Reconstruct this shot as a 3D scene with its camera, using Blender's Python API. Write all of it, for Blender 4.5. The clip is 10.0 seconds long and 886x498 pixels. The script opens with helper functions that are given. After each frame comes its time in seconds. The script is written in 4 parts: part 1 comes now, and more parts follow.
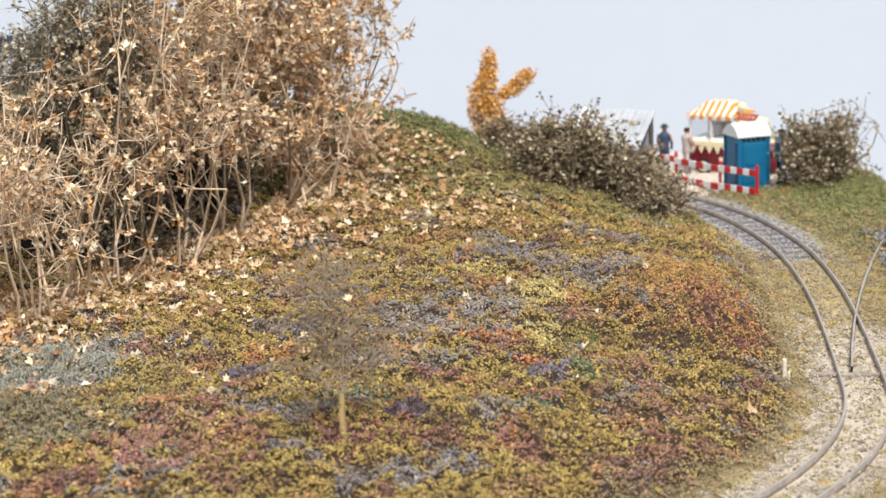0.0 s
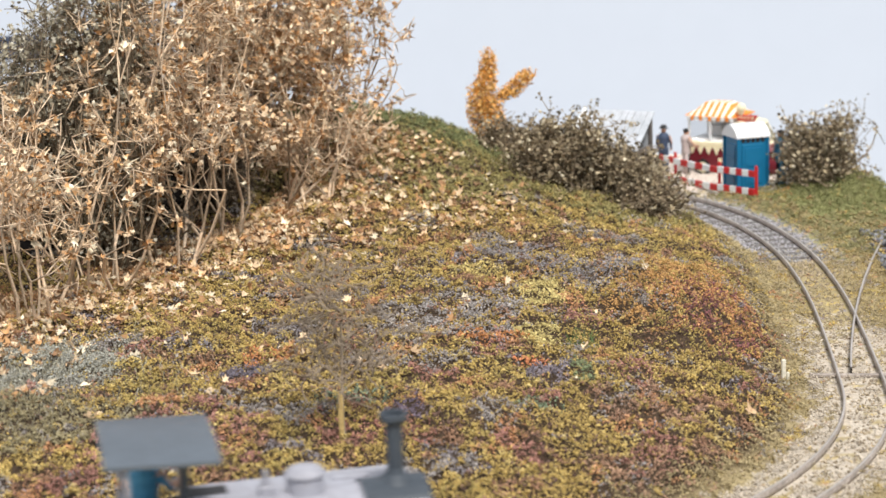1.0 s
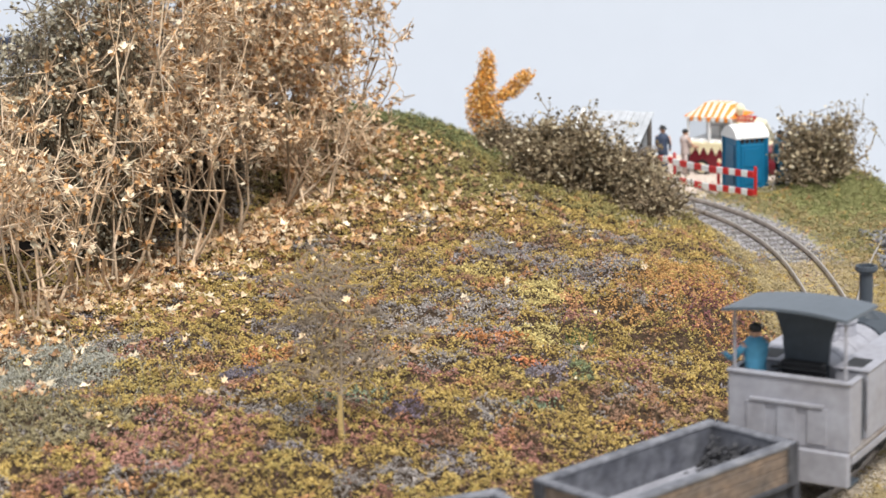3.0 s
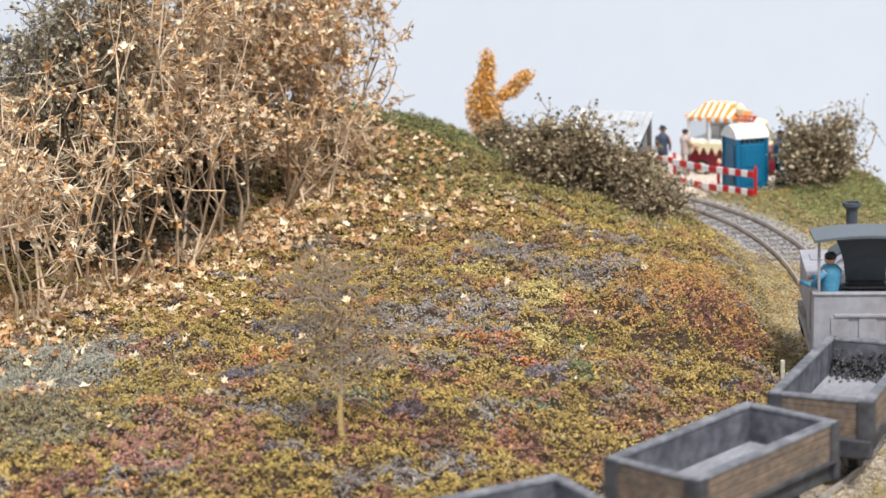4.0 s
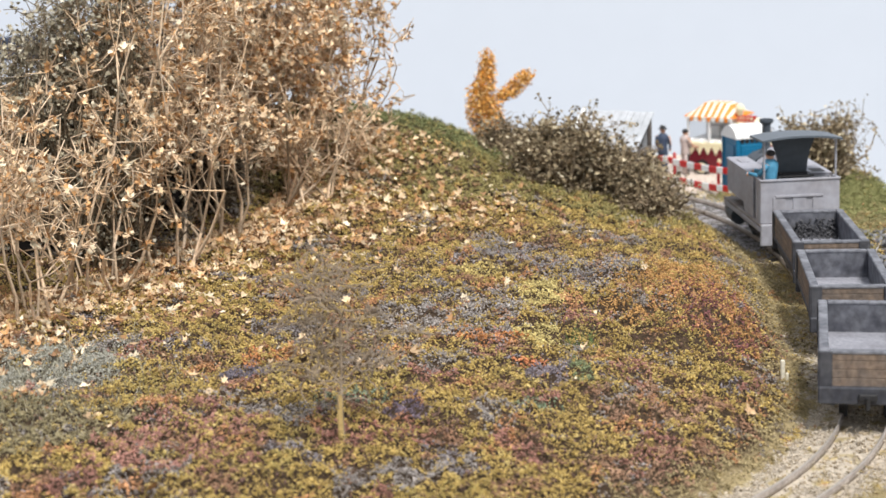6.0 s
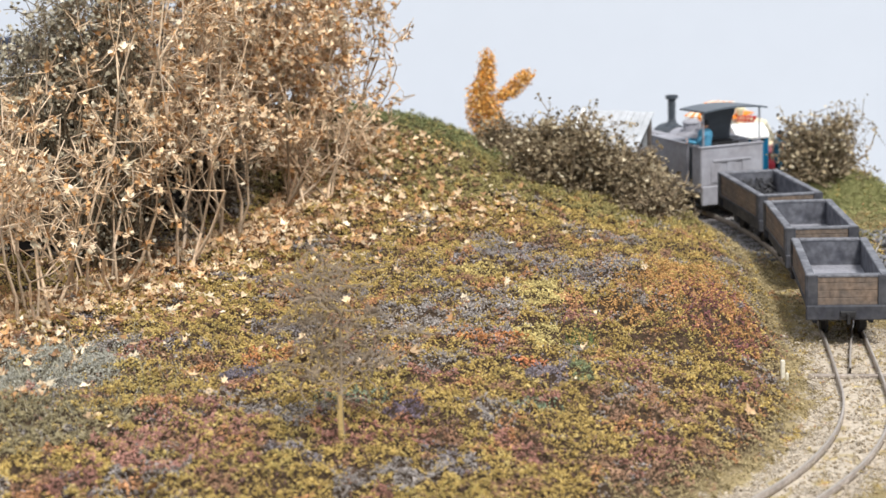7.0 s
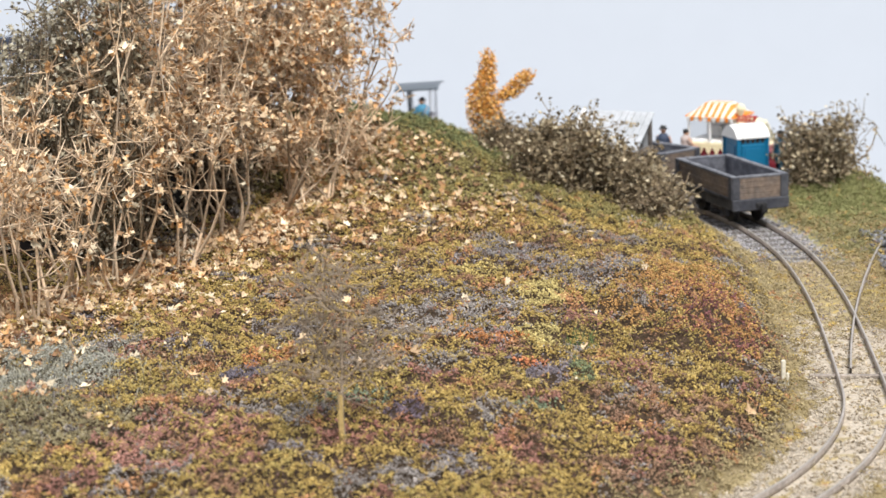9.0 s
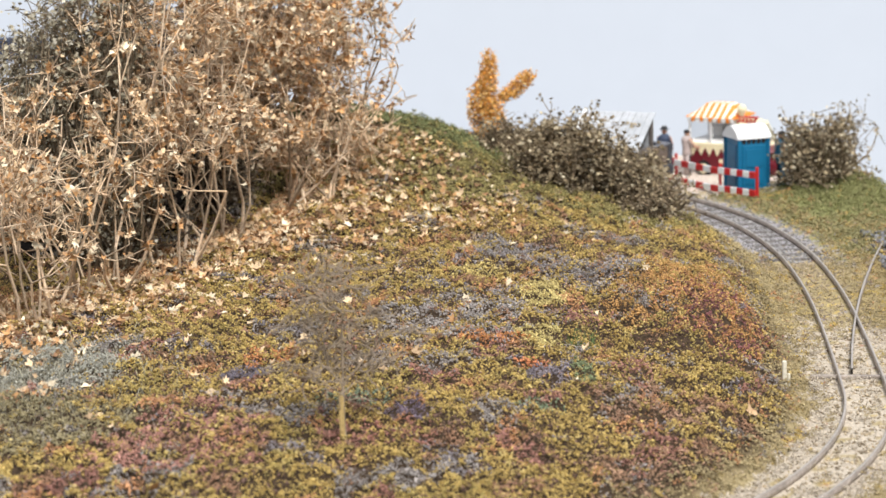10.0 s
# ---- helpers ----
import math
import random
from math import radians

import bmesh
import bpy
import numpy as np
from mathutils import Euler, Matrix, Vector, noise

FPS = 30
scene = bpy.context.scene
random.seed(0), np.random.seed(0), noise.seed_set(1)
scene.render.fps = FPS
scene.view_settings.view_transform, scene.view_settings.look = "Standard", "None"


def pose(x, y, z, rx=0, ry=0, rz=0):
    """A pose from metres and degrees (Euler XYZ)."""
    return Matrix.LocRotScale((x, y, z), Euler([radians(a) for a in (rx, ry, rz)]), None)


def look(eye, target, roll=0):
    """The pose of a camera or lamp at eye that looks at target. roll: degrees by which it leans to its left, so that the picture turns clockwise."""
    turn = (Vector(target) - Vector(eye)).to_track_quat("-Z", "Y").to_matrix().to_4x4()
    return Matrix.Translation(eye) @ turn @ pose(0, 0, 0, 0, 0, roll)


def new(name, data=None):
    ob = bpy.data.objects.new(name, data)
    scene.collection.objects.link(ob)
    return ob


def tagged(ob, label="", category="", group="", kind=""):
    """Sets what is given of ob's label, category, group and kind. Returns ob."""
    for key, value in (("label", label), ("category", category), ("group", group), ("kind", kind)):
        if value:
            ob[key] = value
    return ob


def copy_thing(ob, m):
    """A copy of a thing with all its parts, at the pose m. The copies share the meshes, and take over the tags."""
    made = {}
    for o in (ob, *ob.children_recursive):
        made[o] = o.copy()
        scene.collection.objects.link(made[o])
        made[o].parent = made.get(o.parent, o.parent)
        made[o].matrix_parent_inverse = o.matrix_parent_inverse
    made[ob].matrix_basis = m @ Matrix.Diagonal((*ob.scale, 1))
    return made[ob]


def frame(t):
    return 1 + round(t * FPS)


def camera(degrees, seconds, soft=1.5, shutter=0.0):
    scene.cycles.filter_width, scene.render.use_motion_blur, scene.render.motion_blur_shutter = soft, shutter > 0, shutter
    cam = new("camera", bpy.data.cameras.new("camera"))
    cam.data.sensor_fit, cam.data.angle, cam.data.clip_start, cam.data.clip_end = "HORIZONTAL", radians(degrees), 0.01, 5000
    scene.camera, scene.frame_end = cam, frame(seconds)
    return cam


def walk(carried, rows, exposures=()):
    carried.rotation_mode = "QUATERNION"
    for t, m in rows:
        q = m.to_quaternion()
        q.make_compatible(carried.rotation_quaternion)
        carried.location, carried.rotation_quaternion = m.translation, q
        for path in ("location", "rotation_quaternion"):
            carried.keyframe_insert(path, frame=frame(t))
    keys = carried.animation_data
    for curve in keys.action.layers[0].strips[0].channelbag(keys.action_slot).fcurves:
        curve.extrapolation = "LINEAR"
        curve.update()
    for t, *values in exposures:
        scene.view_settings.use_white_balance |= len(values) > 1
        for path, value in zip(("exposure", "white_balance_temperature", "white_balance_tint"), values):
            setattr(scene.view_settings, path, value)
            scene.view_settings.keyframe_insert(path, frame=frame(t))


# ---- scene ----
U = 0.033                      # one wagon width in metres: the plan's unit
EYE = (0.0, 0.0, 5.905 * U)
cam = camera(27.57, 10.0, soft=1.5, shutter=0.5)
cam.data.dof.use_dof = True
cam.data.dof.focus_distance = 22.5 * U
cam.data.dof.aperture_fstop = 23.0


def aim(yaw=0.0, pitch=0.0):
    """The camera on its stand, with a small turn in degrees."""
    a, p = radians(yaw), radians(-11.80 + pitch)
    d = Vector((math.sin(a) * math.cos(p), math.cos(a) * math.cos(p), math.sin(p)))
    return look(EYE, Vector(EYE) + d, -2.0)


walk(cam, [(0.0, aim(-0.054, -0.045)), (0.5, aim(-0.054, -0.045)), (1.0, aim(-0.027, -0.02)), (1.5, aim()), (5.0, aim()),
           (8.5, aim()), (9.0, aim(-0.018, 0)), (9.5, aim(-0.05, 0.018)), (10.0, aim(-0.05, 0.018))])

# ---- light: a bright room with soft daylight from above ----
world = bpy.data.worlds.new("room_light")
scene.world = world
world.use_nodes = True
world.node_tree.nodes["Background"].inputs[0].default_value = (0.92, 0.955, 1.0, 1)
world.node_tree.nodes["Background"].inputs[1].default_value = 0.74
sun = new("sun", bpy.data.lights.new("sun", "SUN"))
sun.data.energy, sun.data.angle, sun.data.color = 3.7, radians(12), (1.0, 0.965, 0.91)
sun.matrix_world = look((0.55, -1.0, 2.6), (0, 0.6, 0))
scene.view_settings.exposure = 0.12

# ---- materials ----


def material(name, base, rough=0.8, metal=0.0, vary=0.25, grain=900.0, stain=60.0, bump=0.3, other=None, attr=False, spec=0.3, island=0.0):
    """A surface with a fine grain and larger stains; attr takes the base colour from the mesh's tint."""
    m = bpy.data.materials.new(name)
    m.use_nodes = True
    nt = m.node_tree
    b = nt.nodes["Principled BSDF"]
    b.inputs["Roughness"].default_value, b.inputs["Metallic"].default_value = rough, metal
    b.inputs["Specular IOR Level"].default_value = spec
    tc = nt.nodes.new("ShaderNodeTexCoord")
    n1, n2 = nt.nodes.new("ShaderNodeTexNoise"), nt.nodes.new("ShaderNodeTexNoise")
    n1.inputs["Scale"].default_value, n2.inputs["Scale"].default_value = grain, stain
    n1.inputs["Detail"].default_value, n2.inputs["Detail"].default_value = 5, 4
    for n in (n1, n2):
        nt.links.new(tc.outputs["Object"], n.inputs["Vector"])
    mix = nt.nodes.new("ShaderNodeMix")
    mix.data_type = "RGBA"
    ramp = nt.nodes.new("ShaderNodeMapRange")
    ramp.inputs[1].default_value, ramp.inputs[2].default_value = 0.35, 0.7
    nt.links.new(n2.outputs["Fac"], ramp.inputs[0])
    nt.links.new(ramp.outputs[0], mix.inputs["Factor"])
    if attr:
        at = nt.nodes.new("ShaderNodeAttribute")
        at.attribute_name = "tint"
        nt.links.new(at.outputs["Color"], mix.inputs["A"])
        nt.links.new(at.outputs["Color"], mix.inputs["B"])
    else:
        mix.inputs["A"].default_value = (*base, 1)
        o = other or tuple(c * (1 - vary) for c in base)
        mix.inputs["B"].default_value = (*o, 1)
    hsv = nt.nodes.new("ShaderNodeHueSaturation")
    val = nt.nodes.new("ShaderNodeMapRange")
    val.inputs[1].default_value, val.inputs[2].default_value = 0.25, 0.75
    val.inputs[3].default_value, val.inputs[4].default_value = 1 - vary, 1 + vary
    nt.links.new(n1.outputs["Fac"], val.inputs[0])
    last = val.outputs[0]
    if island:
        geo = nt.nodes.new("ShaderNodeNewGeometry")
        im = nt.nodes.new("ShaderNodeMapRange")
        im.inputs[3].default_value, im.inputs[4].default_value = 1 - island, 1 + island
        nt.links.new(geo.outputs["Random Per Island"], im.inputs[0])
        mu = nt.nodes.new("ShaderNodeMath")
        mu.operation = "MULTIPLY"
        nt.links.new(last, mu.inputs[0])
        nt.links.new(im.outputs[0], mu.inputs[1])
        last = mu.outputs[0]
    nt.links.new(last, hsv.inputs["Value"])
    nt.links.new(mix.outputs["Result"], hsv.inputs["Color"])
    nt.links.new(hsv.outputs["Color"], b.inputs["Base Color"])
    if bump:
        bp = nt.nodes.new("ShaderNodeBump")
        bp.inputs["Strength"].default_value, bp.inputs["Distance"].default_value = bump, 0.0006
        nt.links.new(n1.outputs["Fac"], bp.inputs["Height"])
        nt.links.new(bp.outputs["Normal"], b.inputs["Normal"])
    return m


M_GROUND = material("earth", (0.2, 0.15, 0.06), 0.95, attr=True, grain=700, vary=0.35, bump=0.8, spec=0.1)
M_MOSS = material("moss_foam", (0.2, 0.15, 0.04), 0.95, attr=True, grain=1500, vary=0.35, bump=0.6, spec=0.1, island=0.2)
M_LEAF = material("dry_leaf", (0.72, 0.46, 0.22), 0.75, attr=True, grain=900, vary=0.25, island=0.3)
M_TWIG = material("dry_twig", (0.60, 0.435, 0.285), 0.8, grain=800, vary=0.3, other=(0.72, 0.575, 0.43), stain=40, island=0.45)
M_TWIG_DARK = material("brown_twig", (0.25, 0.19, 0.125), 0.85, grain=800, vary=0.3, island=0.5)
M_RAIL = material("rusty_rail", (0.40, 0.345, 0.305), 0.65, metal=0.1, grain=600, vary=0.35)
M_RAILTOP = material("worn_rail_head", (0.50, 0.45, 0.41), 0.45, metal=0.35, grain=500, vary=0.2)
M_SLEEPER = material("weathered_sleeper", (0.15, 0.13, 0.12), 0.9, grain=500, vary=0.35)
M_BALLAST = material("grey_ballast", (0.3, 0.29, 0.28), 0.95, attr=True, grain=900, vary=0.3, island=0.3)
M_GREY = material("pale_grey_paint", (0.35, 0.355, 0.405), 0.6, grain=300, vary=0.14, stain=70, bump=0.15, other=(0.29, 0.285, 0.315))
M_DARK = material("dark_grey_paint", (0.058, 0.07, 0.086), 0.5, grain=400, vary=0.15, stain=50, bump=0.1)
M_ROOF = material("blue_grey_roof_paint", (0.105, 0.125, 0.15), 0.42, grain=400, vary=0.12, stain=50, bump=0.1)
M_BLACK = material("black_iron", (0.03, 0.03, 0.033), 0.6, grain=400, vary=0.2, bump=0.2)
M_RUSTY = material("rust_edged_footplate", (0.17, 0.14, 0.125), 0.8, grain=300, vary=0.3, other=(0.27, 0.255, 0.25))
M_PLANK = material("brown_wagon_plank", (0.20, 0.148, 0.115), 0.8, grain=500, vary=0.4, stain=150, other=(0.125, 0.105, 0.094))
M_IRON = material("blue_grey_iron", (0.04, 0.042, 0.054), 0.7, grain=400, vary=0.35, stain=110, other=(0.085, 0.087, 0.098))
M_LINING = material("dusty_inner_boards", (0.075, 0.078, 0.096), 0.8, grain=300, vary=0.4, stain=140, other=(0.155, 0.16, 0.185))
M_RIM = material("dusty_worn_rim", (0.115, 0.12, 0.142), 0.75, grain=400, vary=0.35, stain=160, other=(0.22, 0.225, 0.252))
M_BED = material("dusty_wagon_floor", (0.32, 0.325, 0.37), 0.85, grain=500, vary=0.25, stain=60, other=(0.22, 0.22, 0.25))
M_BLUE = material("teal_blue_plastic", (0.008, 0.15, 0.30), 0.42, grain=200, vary=0.05, stain=40, bump=0.03)
M_WHITE = material("white_plastic", (0.82, 0.83, 0.84), 0.45, grain=200, vary=0.03, bump=0.03)
M_RED = material("red_paint", (0.55, 0.03, 0.03), 0.5, grain=200, vary=0.06, bump=0.03)
M_MAROON = material("maroon_paint", (0.17, 0.02, 0.03), 0.3, grain=200, vary=0.06, bump=0.02)
M_CREAM = material("cream_paint", (0.84, 0.76, 0.52), 0.4, grain=200, vary=0.05, bump=0.02)
M_ORANGE = material("orange_paint", (0.85, 0.28, 0.04), 0.5, grain=200, vary=0.06, bump=0.02)
M_CHROME = material("chrome", (0.7, 0.7, 0.7), 0.15, metal=1.0, vary=0.03, bump=0)
M_TYRE = material("black_rubber", (0.025, 0.025, 0.025), 0.8, vary=0.1)
M_WALL = material("pale_blue_backdrop_paint", (0.55, 0.585, 0.65), 0.95, grain=30, vary=0.01, stain=3, bump=0.0, other=(0.565, 0.60, 0.66), spec=0.0)
M_LEDGE = material("dark_blue_board", (0.05, 0.06, 0.09), 0.8, grain=100, vary=0.15, bump=0.05)
M_CLOTH_BLUE = material("blue_figure_paint", (0.075, 0.27, 0.43), 0.6, vary=0.15, grain=500)
M_CLOTH_NAVY = material("navy_figure_paint", (0.05, 0.07, 0.12), 0.6, vary=0.15, grain=500)
M_CLOTH_PALE = material("pale_figure_paint", (0.5, 0.42, 0.4), 0.6, vary=0.15, grain=500)
M_GLASS = bpy.data.materials.new("clear_plastic_pane")
M_GLASS.use_nodes = True
g = M_GLASS.node_tree.nodes["Principled BSDF"]
g.inputs["Roughness"].default_value, g.inputs["Transmission Weight"].default_value, g.inputs["IOR"].default_value = 0.04, 1.0, 1.1

# ---- builders ----


def part(name, bm, mat, parent=None, label="", smooth=False):
    """Links a bmesh built in millimetres as one mesh object."""
    bmesh.ops.scale(bm, vec=(0.001,) * 3, verts=bm.verts)
    me = bpy.data.meshes.new(name)
    bm.to_mesh(me)
    bm.free()
    for mm in (mat if isinstance(mat, (list, tuple)) else [mat]):
        me.materials.append(mm)
    if smooth:
        me.shade_smooth()
    ob = new(name, me)
    if parent is not None:
        ob.parent = parent
    if label:
        tagged(ob, label)
    return ob


def thing(name, label, category, m=None, group="", kind=""):
    ob = new(name)
    ob.empty_display_size = 0.01
    tagged(ob, label, category, group, kind)
    if m is not None:
        ob.matrix_world = m
    return ob


def box(x0, x1, y0, y1, z0, z1, bevel=0.0, bm=None, mi=0):
    bm = bm or bmesh.new()
    m = Matrix.Translation(((x0 + x1) / 2, (y0 + y1) / 2, (z0 + z1) / 2)) @ Matrix.Diagonal((x1 - x0, y1 - y0, z1 - z0, 1))
    vs = bmesh.ops.create_cube(bm, size=1, matrix=m)["verts"]
    fs = {f for v in vs for f in v.link_faces}
    if bevel:
        es = {e for v in vs for e in v.link_edges}
        r = bmesh.ops.bevel(bm, geom=list(es), offset=bevel, segments=1, affect="EDGES")
        fs |= set(r["faces"])
    for f in fs:
        if f.is_valid:
            f.material_index = mi
    return bm


def cyl(p, q, r0, r1=None, seg=14, bm=None):
    bm = bm or bmesh.new()
    p, q = Vector(p), Vector(q)
    d = q - p
    m = Matrix.Translation((p + q) / 2) @ d.to_track_quat("Z", "Y").to_matrix().to_4x4()
    bmesh.ops.create_cone(bm, cap_ends=True, segments=seg, radius1=r0, radius2=r0 if r1 is None else r1, depth=d.length, matrix=m)
    return bm


def ball(c, r, sx=1, sy=1, sz=1, bm=None, u=12, v=8):
    bm = bm or bmesh.new()
    bmesh.ops.create_uvsphere(bm, u_segments=u, v_segments=v, radius=r, matrix=Matrix.Translation(c) @ Matrix.Diagonal((sx, sy, sz, 1)))
    return bm


def lathe(profile, seg=18, bm=None, at=(0, 0, 0)):
    """A turned solid from (radius, height) pairs."""
    bm = bm or bmesh.new()
    rings = [[bm.verts.new((at[0] + r * math.cos(2 * math.pi * i / seg), at[1] + r * math.sin(2 * math.pi * i / seg), at[2] + z)) for i in range(seg)] for r, z in profile]
    for a, b in zip(rings, rings[1:]):
        for i in range(seg):
            bm.faces.new((a[i], a[(i + 1) % seg], b[(i + 1) % seg], b[i]))
    bm.faces.new(rings[0][::-1])
    bm.faces.new(rings[-1])
    return bm


def prism(outline, y0, y1, bm=None, axis="y"):
    """An outline of (a, z) pairs drawn out from y0 to y1 (axis y) or along x."""
    bm = bm or bmesh.new()
    put = (lambda a, z, t: (a, t, z)) if axis == "y" else (lambda a, z, t: (t, a, z))
    A = [bm.verts.new(put(a, z, y0)) for a, z in outline]
    B = [bm.verts.new(put(a, z, y1)) for a, z in outline]
    n = len(A)
    for i in range(n):
        bm.faces.new((A[i], A[(i + 1) % n], B[(i + 1) % n], B[i]))
    bm.faces.new(A[::-1])
    bm.faces.new(B)
    bmesh.ops.recalc_face_normals(bm, faces=bm.faces)
    return bm


def fast_mesh(name, verts, faces, mat, tint=None, smooth=False):
    """A large mesh from arrays (metres); faces all of one size."""
    me = bpy.data.meshes.new(name)
    verts, faces = np.asarray(verts, np.float32), np.asarray(faces, np.int32)
    k = faces.shape[1]
    me.vertices.add(len(verts))
    me.vertices.foreach_set("co", verts.ravel())
    me.loops.add(faces.size)
    me.loops.foreach_set("vertex_index", faces.ravel())
    me.polygons.add(len(faces))
    me.polygons.foreach_set("loop_start", np.arange(0, faces.size, k, dtype=np.int32))
    me.polygons.foreach_set("loop_total", np.full(len(faces), k, np.int32))
    me.update(calc_edges=True)
    if tint is not None:
        a = me.color_attributes.new("tint", "FLOAT_COLOR", "POINT")
        a.data.foreach_set("color", np.c_[tint, np.ones(len(tint))].astype(np.float32).ravel())
    if smooth:
        me.shade_smooth()
    me.materials.append(mat)
    me.validate()
    return me


rng = np.random.default_rng(7)

# ---- the track's line: a near curve, a short straight, a wide far curve (plan units) ----
S = np.linspace(-40, 40, 3201)
JOINTS = np.array([-14, -11, -8, -5, -1.5, 2, 5, 8, 11, 15, 22])
CURVE = np.array([0.0, 0.1447, 0.13, 0.0939, 0.1442, 0.0075, 0.0267, 0.0622, 0.1043, 0.1677, 0.1312, 0.0])
ds = S[1] - S[0]
TH = np.cumsum(CURVE[np.searchsorted(JOINTS, S)]) * ds
i0 = int(np.argmin(abs(S)))
TH = TH - TH[i0] + 1.4454
PX, PY = np.cumsum(np.cos(TH)) * ds, np.cumsum(np.sin(TH)) * ds
PX, PY = PX - PX[i0] + 4.9351, PY - PY[i0] + 21.2786


def on_track(s, side=0.0):
    """Place and heading at arc length s, with an offset to the left."""
    x, y, h = np.interp(s, S, PX), np.interp(s, S, PY), np.interp(s, S, TH)
    return x - side * np.sin(h), y + side * np.cos(h), h


def track_distance(x, y):
    """Signed distance from the track's line, positive on its left (inside)."""
    x, y = np.asarray(x, float), np.asarray(y, float)
    best, sign = np.full(x.shape, 1e9), np.ones(x.shape)
    for i in range(720, 2721, 20):
        dx, dy = x - PX[i], y - PY[i]
        d = np.hypot(dx, dy)
        near = d < best
        best = np.where(near, d, best)
        sign = np.where(near, np.sign(-np.sin(TH[i]) * dx + np.cos(TH[i]) * dy), sign)
    return best * sign


def smooth(a, b, x):
    t = np.clip((x - a) / (b - a), 0, 1)
    return t * t * (3 - 2 * t)


def wave(x, y, s, seed=0):
    """Cheap smooth noise from sines, about -1 to 1."""
    r = np.random.default_rng(seed)
    out = 0
    for k in range(5):
        a, ph, fr = r.uniform(0, 6.28), r.uniform(0, 6.28), s * r.uniform(0.6, 1.7)
        out = out + np.sin(fr * (x * np.cos(a) + y * np.sin(a)) + ph + 1.3 * np.sin(fr * 0.7 * (y * np.cos(a) - x * np.sin(a)) + ph * 2))
    return out / 3.2


GROUND = -0.09


def bump(x, y, cx, cy, rx, ry, h):
    return h * np.exp(-(((x - cx) / rx) ** 2 + ((y - cy) / ry) ** 2))


def ground_z(x, y):
    d = track_distance(x, y)
    z = GROUND + 0.30 * smooth(0.55, 1.5, d) + 0.33 * smooth(1.2, 4.0, d)
    inside = smooth(0.7, 2.0, d)
    z = z + inside * (bump(x, y, -2.2, 31.6, 3.5, 3.4, 1.38) + 0.27 * smooth(1.25, 0.7, np.hypot((x - 3.05) / 0.95, (y - 22.3) / 2.1) + 0.08 * wave(x, y, 3.5, 8)) + bump(x, y, -6.5, 27, 2.0, 3.0, 0.7))
    z = z + inside * 0.06 * wave(x, y, 2.4, 1) + smooth(0.5, 1.1, abs(d)) * (0.035 * wave(x, y, 6, 2) + 0.02 * wave(x, y, 17, 3))
    # outside the far curve a gravel stand, beside it a low grassy rise
    z = z + bump(x, y, 7.3, 32.4, 1.0, 1.2, 0.22) + smooth(-0.75, -1.3, d) * smooth(31.5, 33, y) * 0.03
    return z


def on_board(x, y):
    """Where the layout's board lies: it ends behind the far curve and beside the grassy rise."""
    return (x < 8.05) & (y < 37.4)


def plan_pose(x, y, z=None, turn=0.0):
    if z is None:
        z = float(ground_z(np.array([x]), np.array([y]))[0])
    return pose(x * U, y * U, z * U, 0, 0, turn)

# ---- setting ----


